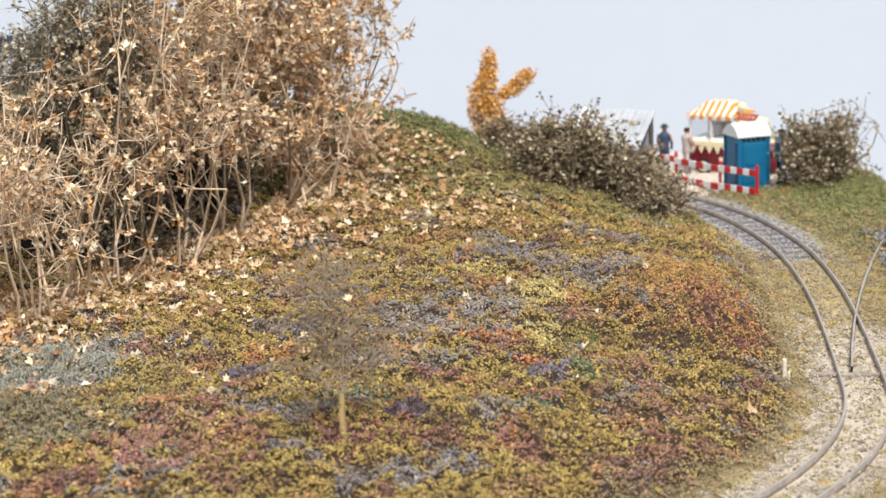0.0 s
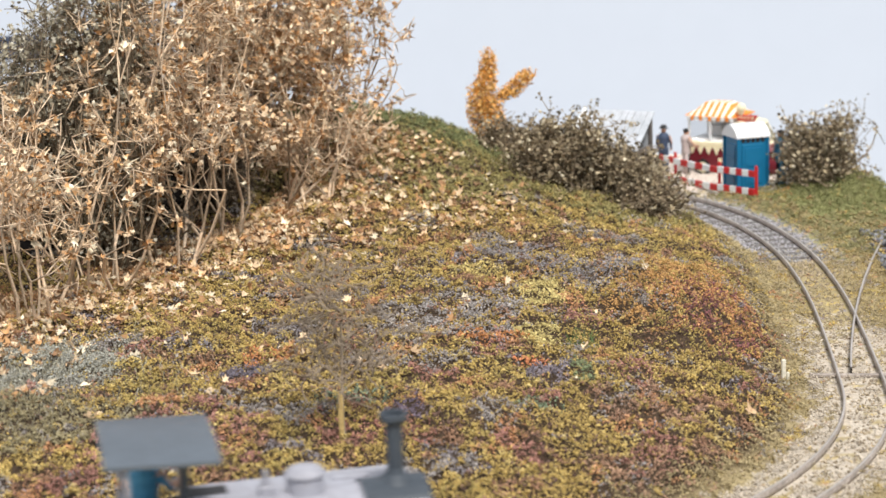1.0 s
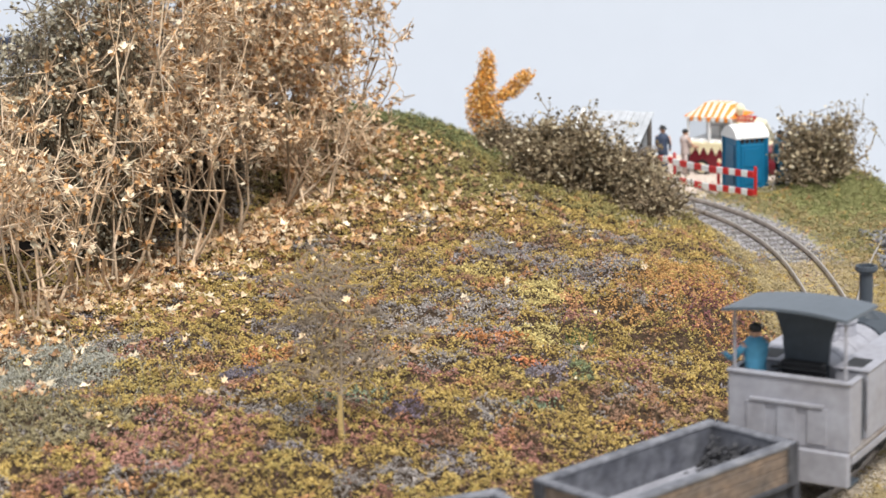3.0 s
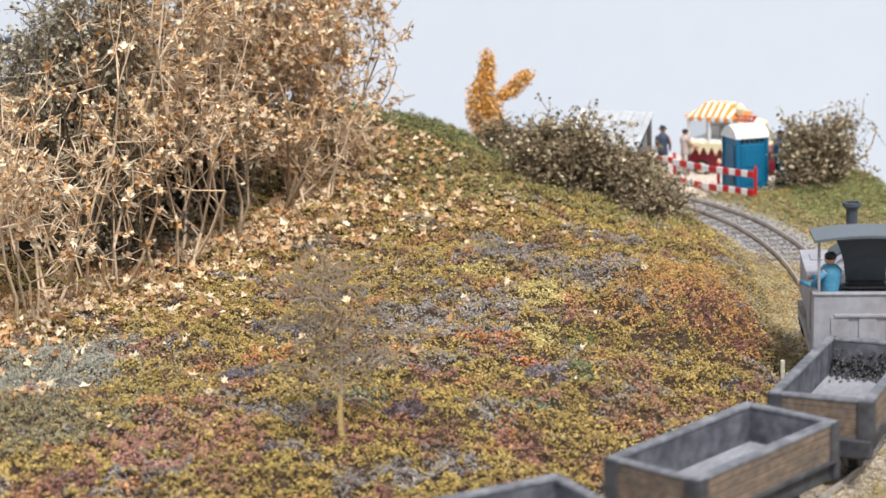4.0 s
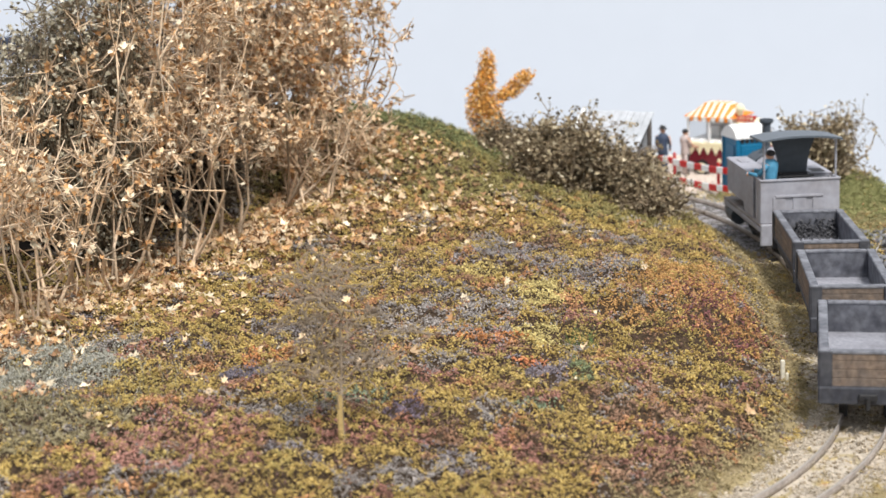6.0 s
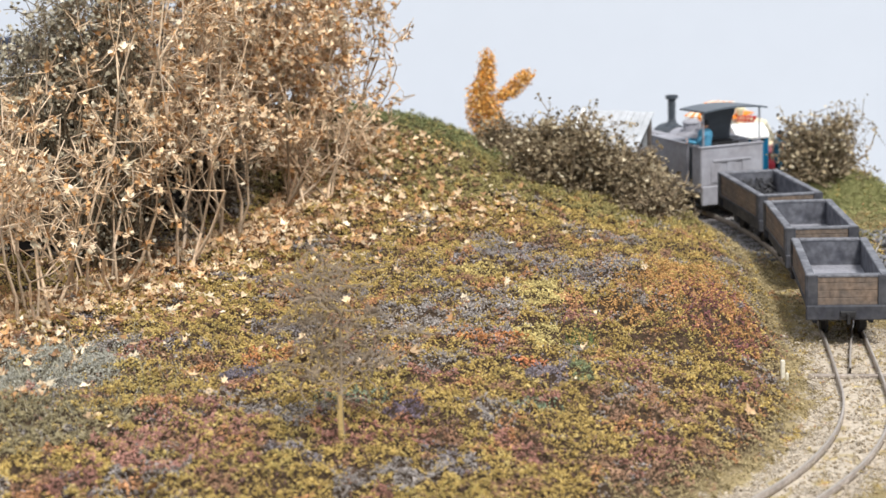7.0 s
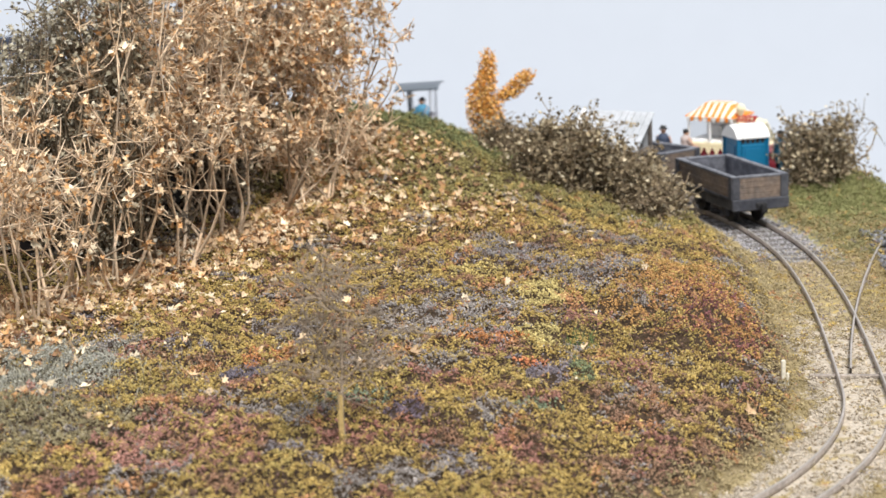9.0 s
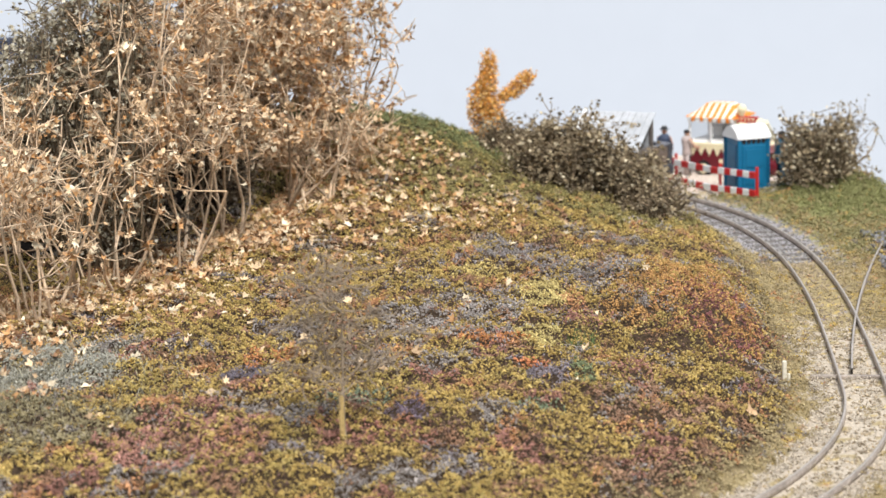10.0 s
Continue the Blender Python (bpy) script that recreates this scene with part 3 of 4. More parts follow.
def build_loco():
    """A small tank engine with an open cab; x forward, origin on the rail heads."""
    e = thing("tank_locomotive", "pale grey narrow gauge tank engine with dark cab roof", "locomotive")
    fp = part("footplate", box(-31, 50, -20.5, 20.5, 16.0, 17.6, 0.4), M_RUSTY, e)
    for y in (-1, 1):
        part("valance", box(-30, 49, y * 20 - 0.5, y * 20 + 0.5, 13.6, 16.0, 0.2), M_GREY, fp)
    rb = part("buffer_beam", box(-32.5, -30, -20, 20, 6.5, 17.4, 0.5), M_GREY, e)
    part("buffer_beam", box(49, 51.2, -20, 20, 8.5, 17.4, 0.5), M_GREY, e)
    for s, x in ((-1, -32.5), (1, 51.2)):
        bm = box(x - 1.2, x + 1.2, -3.4, 3.4, 9.5, 13.5, 0.4)
        cyl((x, 0, 11.6), (x + s * 4, 0, 11.6), 1.2, bm=bm)
        part("coupling", bm, M_BLACK, e)
    part("main_frame", box(-26, 45, -6.5, 6.5, 4.5, 16, 0.3), M_BLACK, e)
    # bunker: rear sheet with a rib and three low posts, short sides
    bk = part("bunker", box(-31.0, -29.4, -20, 20, 17.6, 39, 0.3), M_GREY, e)
    part("rib", box(-32.0, -31.0, -11.5, 12.5, 30.6, 31.8, 0.2), M_GREY, bk)
    for y in (-9.5, 0.5, 10.5):
        part("strut", box(-31.5, -31.0, y - 3.2, y + 3.2, 19, 30.6, 0.15), M_GREY, bk)
    part("rim", box(-31.6, -28.9, -20.4, 20.4, 38.8, 39.8, 0.25), M_GREY, bk)
    for y in (-1, 1):
        part("bunker_side", box(-29.4, -21, y * 19.3 - 0.7, y * 19.3 + 0.7, 17.6, 39, 0.2), M_GREY, e)
        part("rim", box(-29, -21, y * 19.3 - 1.0, y * 19.3 + 1.0, 38.8, 39.7, 0.2), M_GREY, e)
        part("cab_door", box(-21, -15.5, y * 18.2 - 0.5, y * 18.2 + 0.5, 17.6, 38, 0.2), M_DARK, e)
        # side tank with a cut-away lower front
        out = [(-15.5, 17.8), (4, 17.8), (7, 22.5), (44, 22.5), (44, 39.2), (-15.5, 39.2)]
        tk = part("side_tank", prism(out, y * 14.6 - 5.2, y * 14.6 + 5.2), M_GREY, e)
        part("tank_top", box(-16, 44.5, y * 14.6 - 5.7, y * 14.6 + 5.7, 39.1, 39.9, 0.25), M_GREY, tk)
        part("filler_hole", box(-13.5, -3.5, y * 14.2 - 3.2, y * 14.2 + 3.2, 39.7, 40.1, 0.1), M_BLACK, tk)
        part("filler_lid", box(24, 34, y * 14.6 - 2.5, y * 14.6 + 2.5, 39.8, 40.5, 0.2), M_GREY, tk)
        part("handrail", cyl((-15.8, y * 19.9, 22), (-15.8, y * 19.9, 37), 0.45, seg=8), M_GREY, e)
    part("cab_floor", box(-29.4, -15.5, -18, 18, 17.6, 19.5), M_BLACK, e)
    # boiler, firebox, smokebox
    bo = part("boiler", cyl((-14, 0, 31.5), (30, 0, 31.5), 11.0, seg=28), M_GREY, e, smooth=False)
    for x in (-4, 8, 20):
        part("boiler_band", cyl((x - 0.7, 0, 31.5), (x + 0.7, 0, 31.5), 11.25, seg=28), M_GREY, bo)
    sm = part("smokebox", cyl((29, 0, 31), (46, 0, 31), 12.2, seg=28), M_DARK, e)
    part("smokebox_saddle", box(29, 46, -9.4, 9.4, 17.6, 30, 0.4), M_DARK, sm)
    part("smokebox_door", lathe([(9.8, 0), (9.6, 0.8), (6, 1.8), (1, 2.2)], 24), M_DARK, sm).matrix_basis = pose(0.046, 0, 0.031, 0, 90, 0)
    part("chimney", lathe([(6.0, 41.2), (4.2, 43.0), (2.7, 44.4), (2.2, 46), (2.3, 57.6), (3.3, 58.3), (3.8, 59.0), (3.7, 60.3), (2.9, 60.3), (2.7, 58.5)], 20, at=(38.5, 0, 0)), M_DARK, e)
    part("steam_dome", lathe([(6.0, 40.5), (4.9, 42), (4.7, 46.2), (5.3, 46.5), (5.3, 47.2), (4.0, 48.4), (2.0, 49.0), (0.8, 49.2)], 20, at=(15, 0, 0)), M_GREY, e)
    vb = box(3, 7, -2.2, 2.2, 41.5, 45.0, 0.4)
    cyl((5, -1, 45), (5, -1, 48.5), 0.8, 0.5, bm=vb)
    cyl((5, 1, 45), (5, 1, 48.5), 0.8, 0.5, bm=vb)
    part("safety_valve", vb, M_GREY, e)
    # cab front sheet that flares up to the roof, with backhead fittings
    fl = [(-7.2, 19), (7.2, 19), (7.2, 42), (7.9, 48), (9.4, 53), (11.5, 58.2), (-11.5, 58.2), (-9.4, 53), (-7.9, 48), (-7.2, 42)]
    part("cab_front", prism(fl, -16.2, -14.6, axis="x"), M_DARK, e)
    bh = box(-20, -16.2, -7, 7, 24, 41, 0.5)
    cyl((-20.5, 0, 31), (-19.8, 0, 31), 3.2, bm=bh)
    cyl((-22.5, -9, 39.5), (-22.5, 9, 39.5), 0.6, seg=8, bm=bh)
    part("backhead", bh, M_BLACK, e)
    # arched roof
    bm = bmesh.new()
    n = 12
    rows = []
    for x in (-35.5, -33, -9, -7.5):
        for dz in (0, 1.0):
            rows.append([bm.verts.new((x, -20.0 + 40.0 * i / n, 58.0 + dz + 1.7 * (1 - (2 * i / n - 1) ** 2) + (0.04 * (-8 - x)))) for i in range(n + 1)])
    for i in range(n):
        for a, b in ((0, 2), (2, 4), (4, 6)):
            bm.faces.new((rows[a][i], rows[a][i + 1], rows[b][i + 1], rows[b][i]))
            bm.faces.new((rows[a + 1][i], rows[b + 1][i], rows[b + 1][i + 1], rows[a + 1][i + 1]))
        for a in (0, 6):
            bm.faces.new((rows[a][i], rows[a + 1][i], rows[a + 1][i + 1], rows[a][i + 1]))
    for i in (0, n):
        for a, b in ((0, 2), (2, 4), (4, 6)):
            bm.faces.new((rows[a][i], rows[b][i], rows[b + 1][i], rows[a + 1][i]))
    bmesh.ops.recalc_face_normals(bm, faces=bm.faces)
    part("roof", bm, M_ROOF, e)
    for y in (-18, 18):
        part("roof_post", cyl((-30.2, y, 39), (-30.2, y, 59.6), 0.55, seg=8), M_GREY, e)
    # wheels, cylinders, rods
    for x in (-16, 6, 28):
        w = part("wheelset", cyl((x, -9, 8.2), (x, 9, 8.2), 1.4), M_BLACK, e)
        for y in (-8.2, 8.2):
            bm = cyl((x, y - 1.4, 8.2), (x, y + 1.4, 8.2), 8.2, seg=24)
            box(x - 3, x + 3, y + np.sign(y) * 1.2 - 0.8, y + np.sign(y) * 1.2 + 0.8, 1.6, 5.4, 0.3, bm)
            part("wheel", bm, M_BLACK, w)
    for y in (-1, 1):
        part("cylinder", cyl((34, y * 15.5, 9.5), (47, y * 15.5, 9.5), 4.6, seg=18), M_DARK, e)
        part("side_rod", box(-17.5, 29.5, y * 11.2 - 0.6, y * 11.2 + 0.6, 4.0, 6.0, 0.3), M_IRON, e)
        part("connecting_rod", box(5, 36, y * 12.8 - 0.6, y * 12.8 + 0.6, 6.6, 8.4, 0.3), M_IRON, e)
        bm = box(-29, -20, y * 17.6 - 1.6, y * 17.6 + 1.6, 5.2, 6.4, 0.2)
        box(-25, -24, y * 17.6 - 0.4, y * 17.6 + 0.4, 6, 14, 0.1, bm)
        part("cab_step", bm, M_DARK, e)
    return e


def figurine(name, label, m, mat_i, hat=True, arm=0.0):
    """A small painted figure as one plain mesh: shoes, trousers, jacket, arms, head, hat."""
    mats = mat_i
    bm = bmesh.new()

    def add(fn, mi):
        k = len(bm.faces)
        fn()
        bm.faces.ensure_lookup_table()
        for f in bm.faces[k:]:
            f.material_index = mi
    for y in (-1.9, 1.9):
        add(lambda: ball((0.8, y, 0.9), 1.5, 1.5, 0.8, 0.6, bm, 8, 6), 2)
        add(lambda: cyl((0, y, 0.8), (0, y * 0.9, 16), 1.5, 2.2, 10, bm), 1)
    add(lambda: lathe([(3.3, 14.5), (3.7, 17), (3.2, 20), (4.0, 25), (4.1, 27.5), (2.6, 29.3), (1.3, 29.8)], 12, bm), 0)
    for y in (-1, 1):
        add(lambda: cyl((0, y * 4.3, 27.6), (0.8 + arm * 3, y * 5.3, 22), 1.25, 1.15, 8, bm), 0)
        add(lambda: cyl((0.8 + arm * 3, y * 5.3, 22), (2.4 + arm * 6, y * 4.6, 18 + arm * 4), 1.1, 0.9, 8, bm), 0)
        add(lambda: ball((2.6 + arm * 6.4, y * 4.5, 17.6 + arm * 4), 1.0, bm=bm, u=8, v=6), 3)
    add(lambda: ball((0.2, 0, 31.6), 2.1, 1, 0.9, 1.2, bm, 10, 8), 3)
    if hat:
        add(lambda: lathe([(3.4, 32.9), (3.3, 33.3), (2.2, 33.4), (2.0, 35.0), (1.2, 35.4)], 12, bm), 2)
    else:
        add(lambda: ball((-0.1, 0, 32.5), 2.3, 1, 1, 0.8, bm, 10, 6), 2)
    ob = part(name, bm, mats, None, "", True)
    tagged(ob, label, "figurine")
    if m is not None:
        ob.matrix_world = m
    return ob


M_SKIN = material("figure_flesh_paint", (0.55, 0.32, 0.22), 0.6, vary=0.1, grain=500)
M_WINDOW = material("pale_window_film", (0.78, 0.80, 0.82), 0.25, vary=0.03, grain=100, bump=0.0)


def build_toilet():
    p = thing("portable_toilet", "blue plastic portable toilet with white barrel roof", "toilet cabin", plan_pose(5.63, 32.92, None, 15.6))
    h = 9.7
    part("plinth", box(-h - 0.3, h + 0.3, -h - 0.3, h + 0.3, 0, 1.6, 0.3), M_BLUE, p)
    part("cabin", box(-h, h, -h, h, 1.4, 33, 0.4), M_BLUE, p)
    # moulded panels on the two kinds of wall
    for s, nm in ((-1, "x"), (1, "x")):
        out = [(-6.2, 4), (6.2, 4), (6.2, 13), (4.6, 15), (6.2, 17), (6.2, 28.5), (-6.2, 28.5), (-6.2, 17), (-4.6, 15), (-6.2, 13)]
        part("wall_panel", prism(out, s * h, s * (h + 0.45), axis="x"), M_BLUE, p)
        part("wall_rib", box(s * (h + 0.4), s * (h + 0.9), -5.4, 5.4, 20, 21, 0.2), M_BLUE, p)
        part("wall_rib", box(s * (h + 0.4), s * (h + 0.9), -5.4, 5.4, 9, 10, 0.2), M_BLUE, p)
    d = part("door", box(-7.4, 7.4, -h - 0.7, -h, 2.2, 28.8, 0.3), M_BLUE, p)
    part("door_panel", prism([(-5.6, 5), (5.6, 5), (5.6, 12), (4, 14), (-4, 14), (-5.6, 12)], -h - 1.2, -h - 0.6), M_BLUE, d)
    part("door_panel", prism([(-5.6, 17), (-4, 15.6), (4, 15.6), (5.6, 17), (5.6, 26.5), (-5.6, 26.5)], -h - 1.2, -h - 0.6), M_BLUE, d)
    part("door_recess", box(-3.8, 3.8, -h - 1.4, -h - 1.1, 6.5, 11.5, 0.2), M_BLUE, d)
    for k in range(5):
        x = -6.4 + 3.2 * k
        part("vent_slot", box(x - 1.05, x + 1.05, -h - 0.35, -h + 0.2, 29.8, 32.4, 0.1), M_BLACK, p)
    for x in (-1, 1):
        for y in (-1, 1):
            part("corner_post", box(x * h - 0.9, x * h + 0.9, y * h - 0.9, y * h + 0.9, 0.4, 33, 0.4), M_BLUE, p)
    arc = [(-11.0, 32.6)] + [(-11.0 + 22.0 * i / 14, 33.6 + 6.6 * math.sin(math.pi * i / 14) ** 0.75) for i in range(15)] + [(11.0, 32.6)]
    r = part("roof", prism(arc, -11.0, 11.0, axis="x"), M_WHITE, p)
    for k in range(4):
        x = -7.2 + 4.8 * k
        rib = [(a * 1.01, z + 0.5) for a, z in arc[2:-2]] + [(a * 0.97, z - 0.6) for a, z in arc[2:-2]][::-1]
        part("roof_rib", prism(rib, x - 0.6, x + 0.6, axis="x"), M_WHITE, r)


def build_barrier():
    posts = [(5.63, 31.98), (5.07, 32.68), (4.42, 33.85), (3.95, 34.6)]
    zz = [float(ground_z(np.array([x]), np.array([y]))[0]) for x, y in posts]
    for k in range(3):
        (x0, y0), (x1, y1) = posts[k], posts[k + 1]
        ln = math.hypot(x1 - x0, y1 - y0) * 33
        b = thing("road_barrier", "red and white striped plastic barrier on red posts", "barrier",
                  pose(x0 * U, y0 * U, zz[k] * U, 0, 0, math.degrees(math.atan2(y1 - y0, x1 - x0))), group="barriers beside the track")
        for z in (2.2, 13.2):
            n = 6
            for i in range(n):
                part("stripe", box(ln * i / n + 0.05, ln * (i + 1) / n - 0.05, -0.6, 0.6, z, z + 3.9, 0.2), M_RED if i % 2 == 0 else M_WHITE, b)
        part("post", box(-1.1, 1.1, -1.9, -0.65, 0.4, 20, 0.4), M_RED, b)
        part("foot", box(-2.6, 2.6, -4, 3, 0, 0.9, 0.3), M_BLACK, b)


def wheel_at(parent, x, y, r):
    s = 1 if y > 0 else -1
    w = part("wheel", cyl((x, y - 1.6, r), (x, y + 1.6, r), r, seg=22), M_TYRE, parent)
    part("rim", cyl((x, y + s * 1.4, r), (x, y + s * 1.9, r), r * 0.66, seg=20), M_CREAM, w)
    part("hub_cap", lathe([(r * 0.36, 0), (r * 0.3, 0.6), (0.5, 0.9)], 14), M_CHROME, w).matrix_basis = pose(x * 0.001, (y + s * 1.8) * 0.001, r * 0.001, -90 * s, 0, 0)


M_IVORY = material("ivory_paint", (0.86, 0.80, 0.68), 0.45, grain=200, vary=0.04, bump=0.02)


def build_van():
    """An old ice cream van; x forward, the serving side on its right."""
    a = -36.0
    v = thing("ice_cream_van", "maroon and cream ice cream van with striped orange roof", "van", plan_pose(5.88, 34.95, None, a) @ Matrix.Diagonal((1.0, 0.94, 0.94, 1)))
    w = 15.0
    body = [(-31, 6), (-25, 6), (-24, 9), (-20, 11.5), (-16, 9), (-15, 6), (17, 6), (18, 9), (22, 11.5), (26, 9), (27, 6), (31, 7), (32.5, 10), (32, 17), (29, 19), (19, 21), (-31, 21)]
    part("lower_body", prism(body, -w, w), M_MAROON, v)
    part("chassis", box(-29, 30, -11, 11, 3.4, 6.4, 0.4), M_BLACK, v)
    part("cream_band", box(-31.3, 3, -w - 0.35, w + 0.35, 19.5, 23.0, 0.3), M_CREAM, v)
    for k in range(7):
        x = -30 + 5.8 * k
        part("pennant", prism([(x, 19.6), (x + 5.2, 19.6), (x + 2.6, 14.2)], -w - 0.75, -w - 0.35), M_CREAM, v)
    # serving compartment: posts, panes, counter
    for x in (-30.4, -15, 0.5):
        for y in (-1, 1):
            part("window_post", box(x - 0.8, x + 0.8, y * (w - 0.8) - 0.7, y * (w - 0.8) + 0.7, 22.8, 40, 0.2), M_WHITE, v)
    part("window_header", box(-31.2, 1.3, -w - 0.2, w + 0.2, 38.4, 40.4, 0.3), M_WHITE, v)
    part("counter", box(-30, 0.5, -w + 1, w - 1, 22.6, 25.0, 0.3), M_WHITE, v)
    part("rear_lining", box(-30, 0, w - 1.6, w - 0.6, 25, 38.4), M_WINDOW, v)
    for x0, x1 in ((-29.4, -15.9), (-14.1, -0.4)):
        pane = part("pane", box(x0, x1, -w + 0.2, -w + 0.5, 24.8, 38.4), M_GLASS, v)
        pane.visible_shadow = False
    bm = box(-22, -14, 0, 6, 25, 33, 0.6)
    part("fridge", bm, M_WHITE, v)
    # striped hipped roof, one strip a stripe
    n = 15
    x0, x1 = -32.2, 2.4
    for i in range(n):
        a0, a1 = x0 + (x1 - x0) * i / n, x0 + (x1 - x0) * (i + 1) / n

        def zt(x):
            return 40.4 + min(1.0, (x - x0) / 11.0 + 0.12, (x1 - x) / 9.0 + 0.12) * 9.0
        bm = bmesh.new()
        sec = []
        for x in (a0, a1):
            z = zt(x)
            sec.append([bm.verts.new(p) for p in ((x, -w - 1, 40.3), (x, -w - 0.6, 41.2), (x, -5, z), (x, 5, z), (x, w + 0.6, 41.2), (x, w + 1, 40.3))])
        for k in range(6):
            bm.faces.new((sec[0][k], sec[0][(k + 1) % 6], sec[1][(k + 1) % 6], sec[1][k]))
        bm.faces.new(sec[0][::-1])
        bm.faces.new(sec[1])
        bmesh.ops.recalc_face_normals(bm, faces=bm.faces)
        part("roof_stripe", bm, M_ORANGE if i % 2 == 0 else M_IVORY, v)
    # fringe round the roof, small hanging flags
    for k in range(11):
        x = -31.5 + 3.1 * k
        part("fringe_flag", box(x, x + 2.2, -w - 1.25, -w - 0.85, 37.6, 40.6, 0.2), M_ORANGE if k % 2 else M_WHITE, v)
    # cab, bonnet and face
    part("cab", prism([(0.8, 21), (0.8, 37), (4, 38), (12, 36.5), (18, 24), (19, 20.5)], -w + 1.2, w - 1.2), M_CREAM, v)
    part("windscreen", prism([(13.2, 34.6), (18.2, 24.3), (18.9, 24.4), (13.9, 34.8)], -w + 3, w - 3), M_GLASS, v)
    part("bonnet", prism([(24, 20), (33, 18.5), (34.5, 14), (34, 8), (24, 8)], -9, 9), M_MAROON, v)
    part("grille", box(34.2, 35.2, -5, 5, 8.5, 15.5, 0.3), M_CHROME, v)
    part("front_bumper", box(35, 36.6, -16, 16, 5.4, 7.4, 0.6), M_CHROME, v)
    for y in (-11.5, 11.5):
        part("headlight", lathe([(2.7, 0), (2.8, 1.0), (2.0, 1.7), (0.6, 2.0)], 16), M_CHROME, v).matrix_basis = pose(0.0325, y * 0.001, 0.0135, 0, 90, 0)
        part("front_wing", ball((26.5, y * 1.08, 9.5), 7.2, 1.1, 0.55, 0.85), M_MAROON, v, smooth=True)
    for x in (-20, 22):
        for y in (-w + 1, w - 1):
            wheel_at(v, x, y, 5.4)
    # roof sign: a boat-shaped board with a small cone figure
    sg = part("roof_sign", prism([(1, 37.8), (13, 37.8), (16, 42), (-1, 42)], -9.6, -7.6), M_RED, v)
    part("sign_panel", prism([(2, 38.8), (12.5, 38.8), (14, 41), (0.8, 41)], -9.9, -9.55), M_CREAM, sg)
    for k in range(4):
        part("lettering", box(2.6 + 2.5 * k, 4.4 + 2.5 * k, -10.15, -9.85, 39.1, 40.5), M_RED, sg)
    part("sign_cone", lathe([(1.4, 41.8), (3.0, 45.5), (3.2, 47), (2.4, 49), (0.8, 50)], 12, at=(4, -8.6, 0)), M_CREAM, sg)
    # script on the side as plain bars
    for k in range(4):
        part("lettering", box(-9 + 3.6 * k, -6.4 + 3.6 * k, -w - 0.3, -w + 0.1, 9.2, 12.4 + (k % 2)), M_CREAM, v)


def build_shed():
    s = thing("plank_shed", "open shed with a silvery weathered plank roof", "shed", plan_pose(3.0, 31.1, 0.27, -26))
    top, low = 46.0, 30.0
    for x in (-18, 19):
        part("post", box(x - 1.1, x + 1.1, -12, -9.8, -12, low - 0.5, 0.3), M_SLEEPER, s)
        part("post", box(x - 1.1, x + 1.1, 9.8, 12, -12, top - 2.5, 0.3), M_SLEEPER, s)
    for k in range(11):
        x = -21 + 3.8 * k
        bm = prism([(-17, low - 2.0), (14, top), (14, top + 1.0), (-17, low - 1.0)], x + 0.12, x + 3.68, axis="x")
        bmesh.ops.translate(bm, verts=bm.verts, vec=(0, 0, rng.uniform(-0.3, 0.3)))
        part("roof_plank", bm, M_SILVER, s)
    part("bargeboard", prism([(-18, low - 3.4), (15, top - 0.6), (15, top + 2.0), (-18, low - 0.4)], -23.2, -21.2, axis="x"), M_WHITE, s)
    for k in range(9):
        part("wall_board", box(-19 + 4.2 * k, -15 + 4.2 * k, 10.4, 11.4, -3, top - 3.0, 0.2), M_SILVER, s)
    part("side_board", box(18.2, 19.4, -10, 10, -6, low - 2.0, 0.2), M_SLEEPER, s)


M_SILVER = material("silvered_plank", (0.52, 0.54, 0.58), 0.7, grain=250, vary=0.18, stain=60, other=(0.40, 0.42, 0.45))

# ---- plants ----


def tubes(segs, mat, name, sides=3):
    """Tapered twigs from rows (x0 y0 z0 r0 x1 y1 z1 r1), in plan units, as one mesh."""
    a = np.asarray(segs, float)
    p, q = a[:, 0:3], a[:, 4:7]
    d = q - p
    d /= np.linalg.norm(d, axis=1)[:, None] + 1e-9
    ref = np.where(abs(d[:, 2:3]) > 0.9, np.array([[1.0, 0, 0]]), np.array([[0, 0, 1.0]]))
    u = np.cross(d, ref)
    u /= np.linalg.norm(u, axis=1)[:, None]
    w = np.cross(d, u)
    ring = []
    for c, r in ((p, a[:, 3]), (q, a[:, 7])):
        for k in range(sides):
            an = 2 * math.pi * k / sides
            ring.append(c + r[:, None] * (u * math.cos(an) + w * math.sin(an)))
    V = np.stack(ring, 1).reshape(-1, 3) * U
    base = 2 * sides * np.arange(len(a))[:, None]
    F = np.concatenate([base + np.array([[k, (k + 1) % sides, sides + (k + 1) % sides, sides + k]]) for k in range(sides)])
    return fast_mesh(name, V, F, mat)


LEAF_ANG = np.array([0, 0.35, 0.75, 1.2, 1.75, 2.4, 3.14, 3.88, 4.53, 5.08, 5.53, 5.93])
LEAF_RAD = np.array([1.0, 0.55, 0.85, 0.42, 0.8, 0.45, 0.3, 0.45, 0.8, 0.42, 0.85, 0.55])


def leaves(name, P, size, N, tint, mat, curl=0.35):
    """Lobed leaves at P (plan units) facing N, each its own small curled fan."""
    n = len(P)
    m = len(LEAF_ANG)
    N = N / (np.linalg.norm(N, axis=1)[:, None] + 1e-9)
    u = np.cross(N, rng.normal(size=(n, 3)))
    u /= np.linalg.norm(u, axis=1)[:, None] + 1e-9
    w = np.cross(N, u)
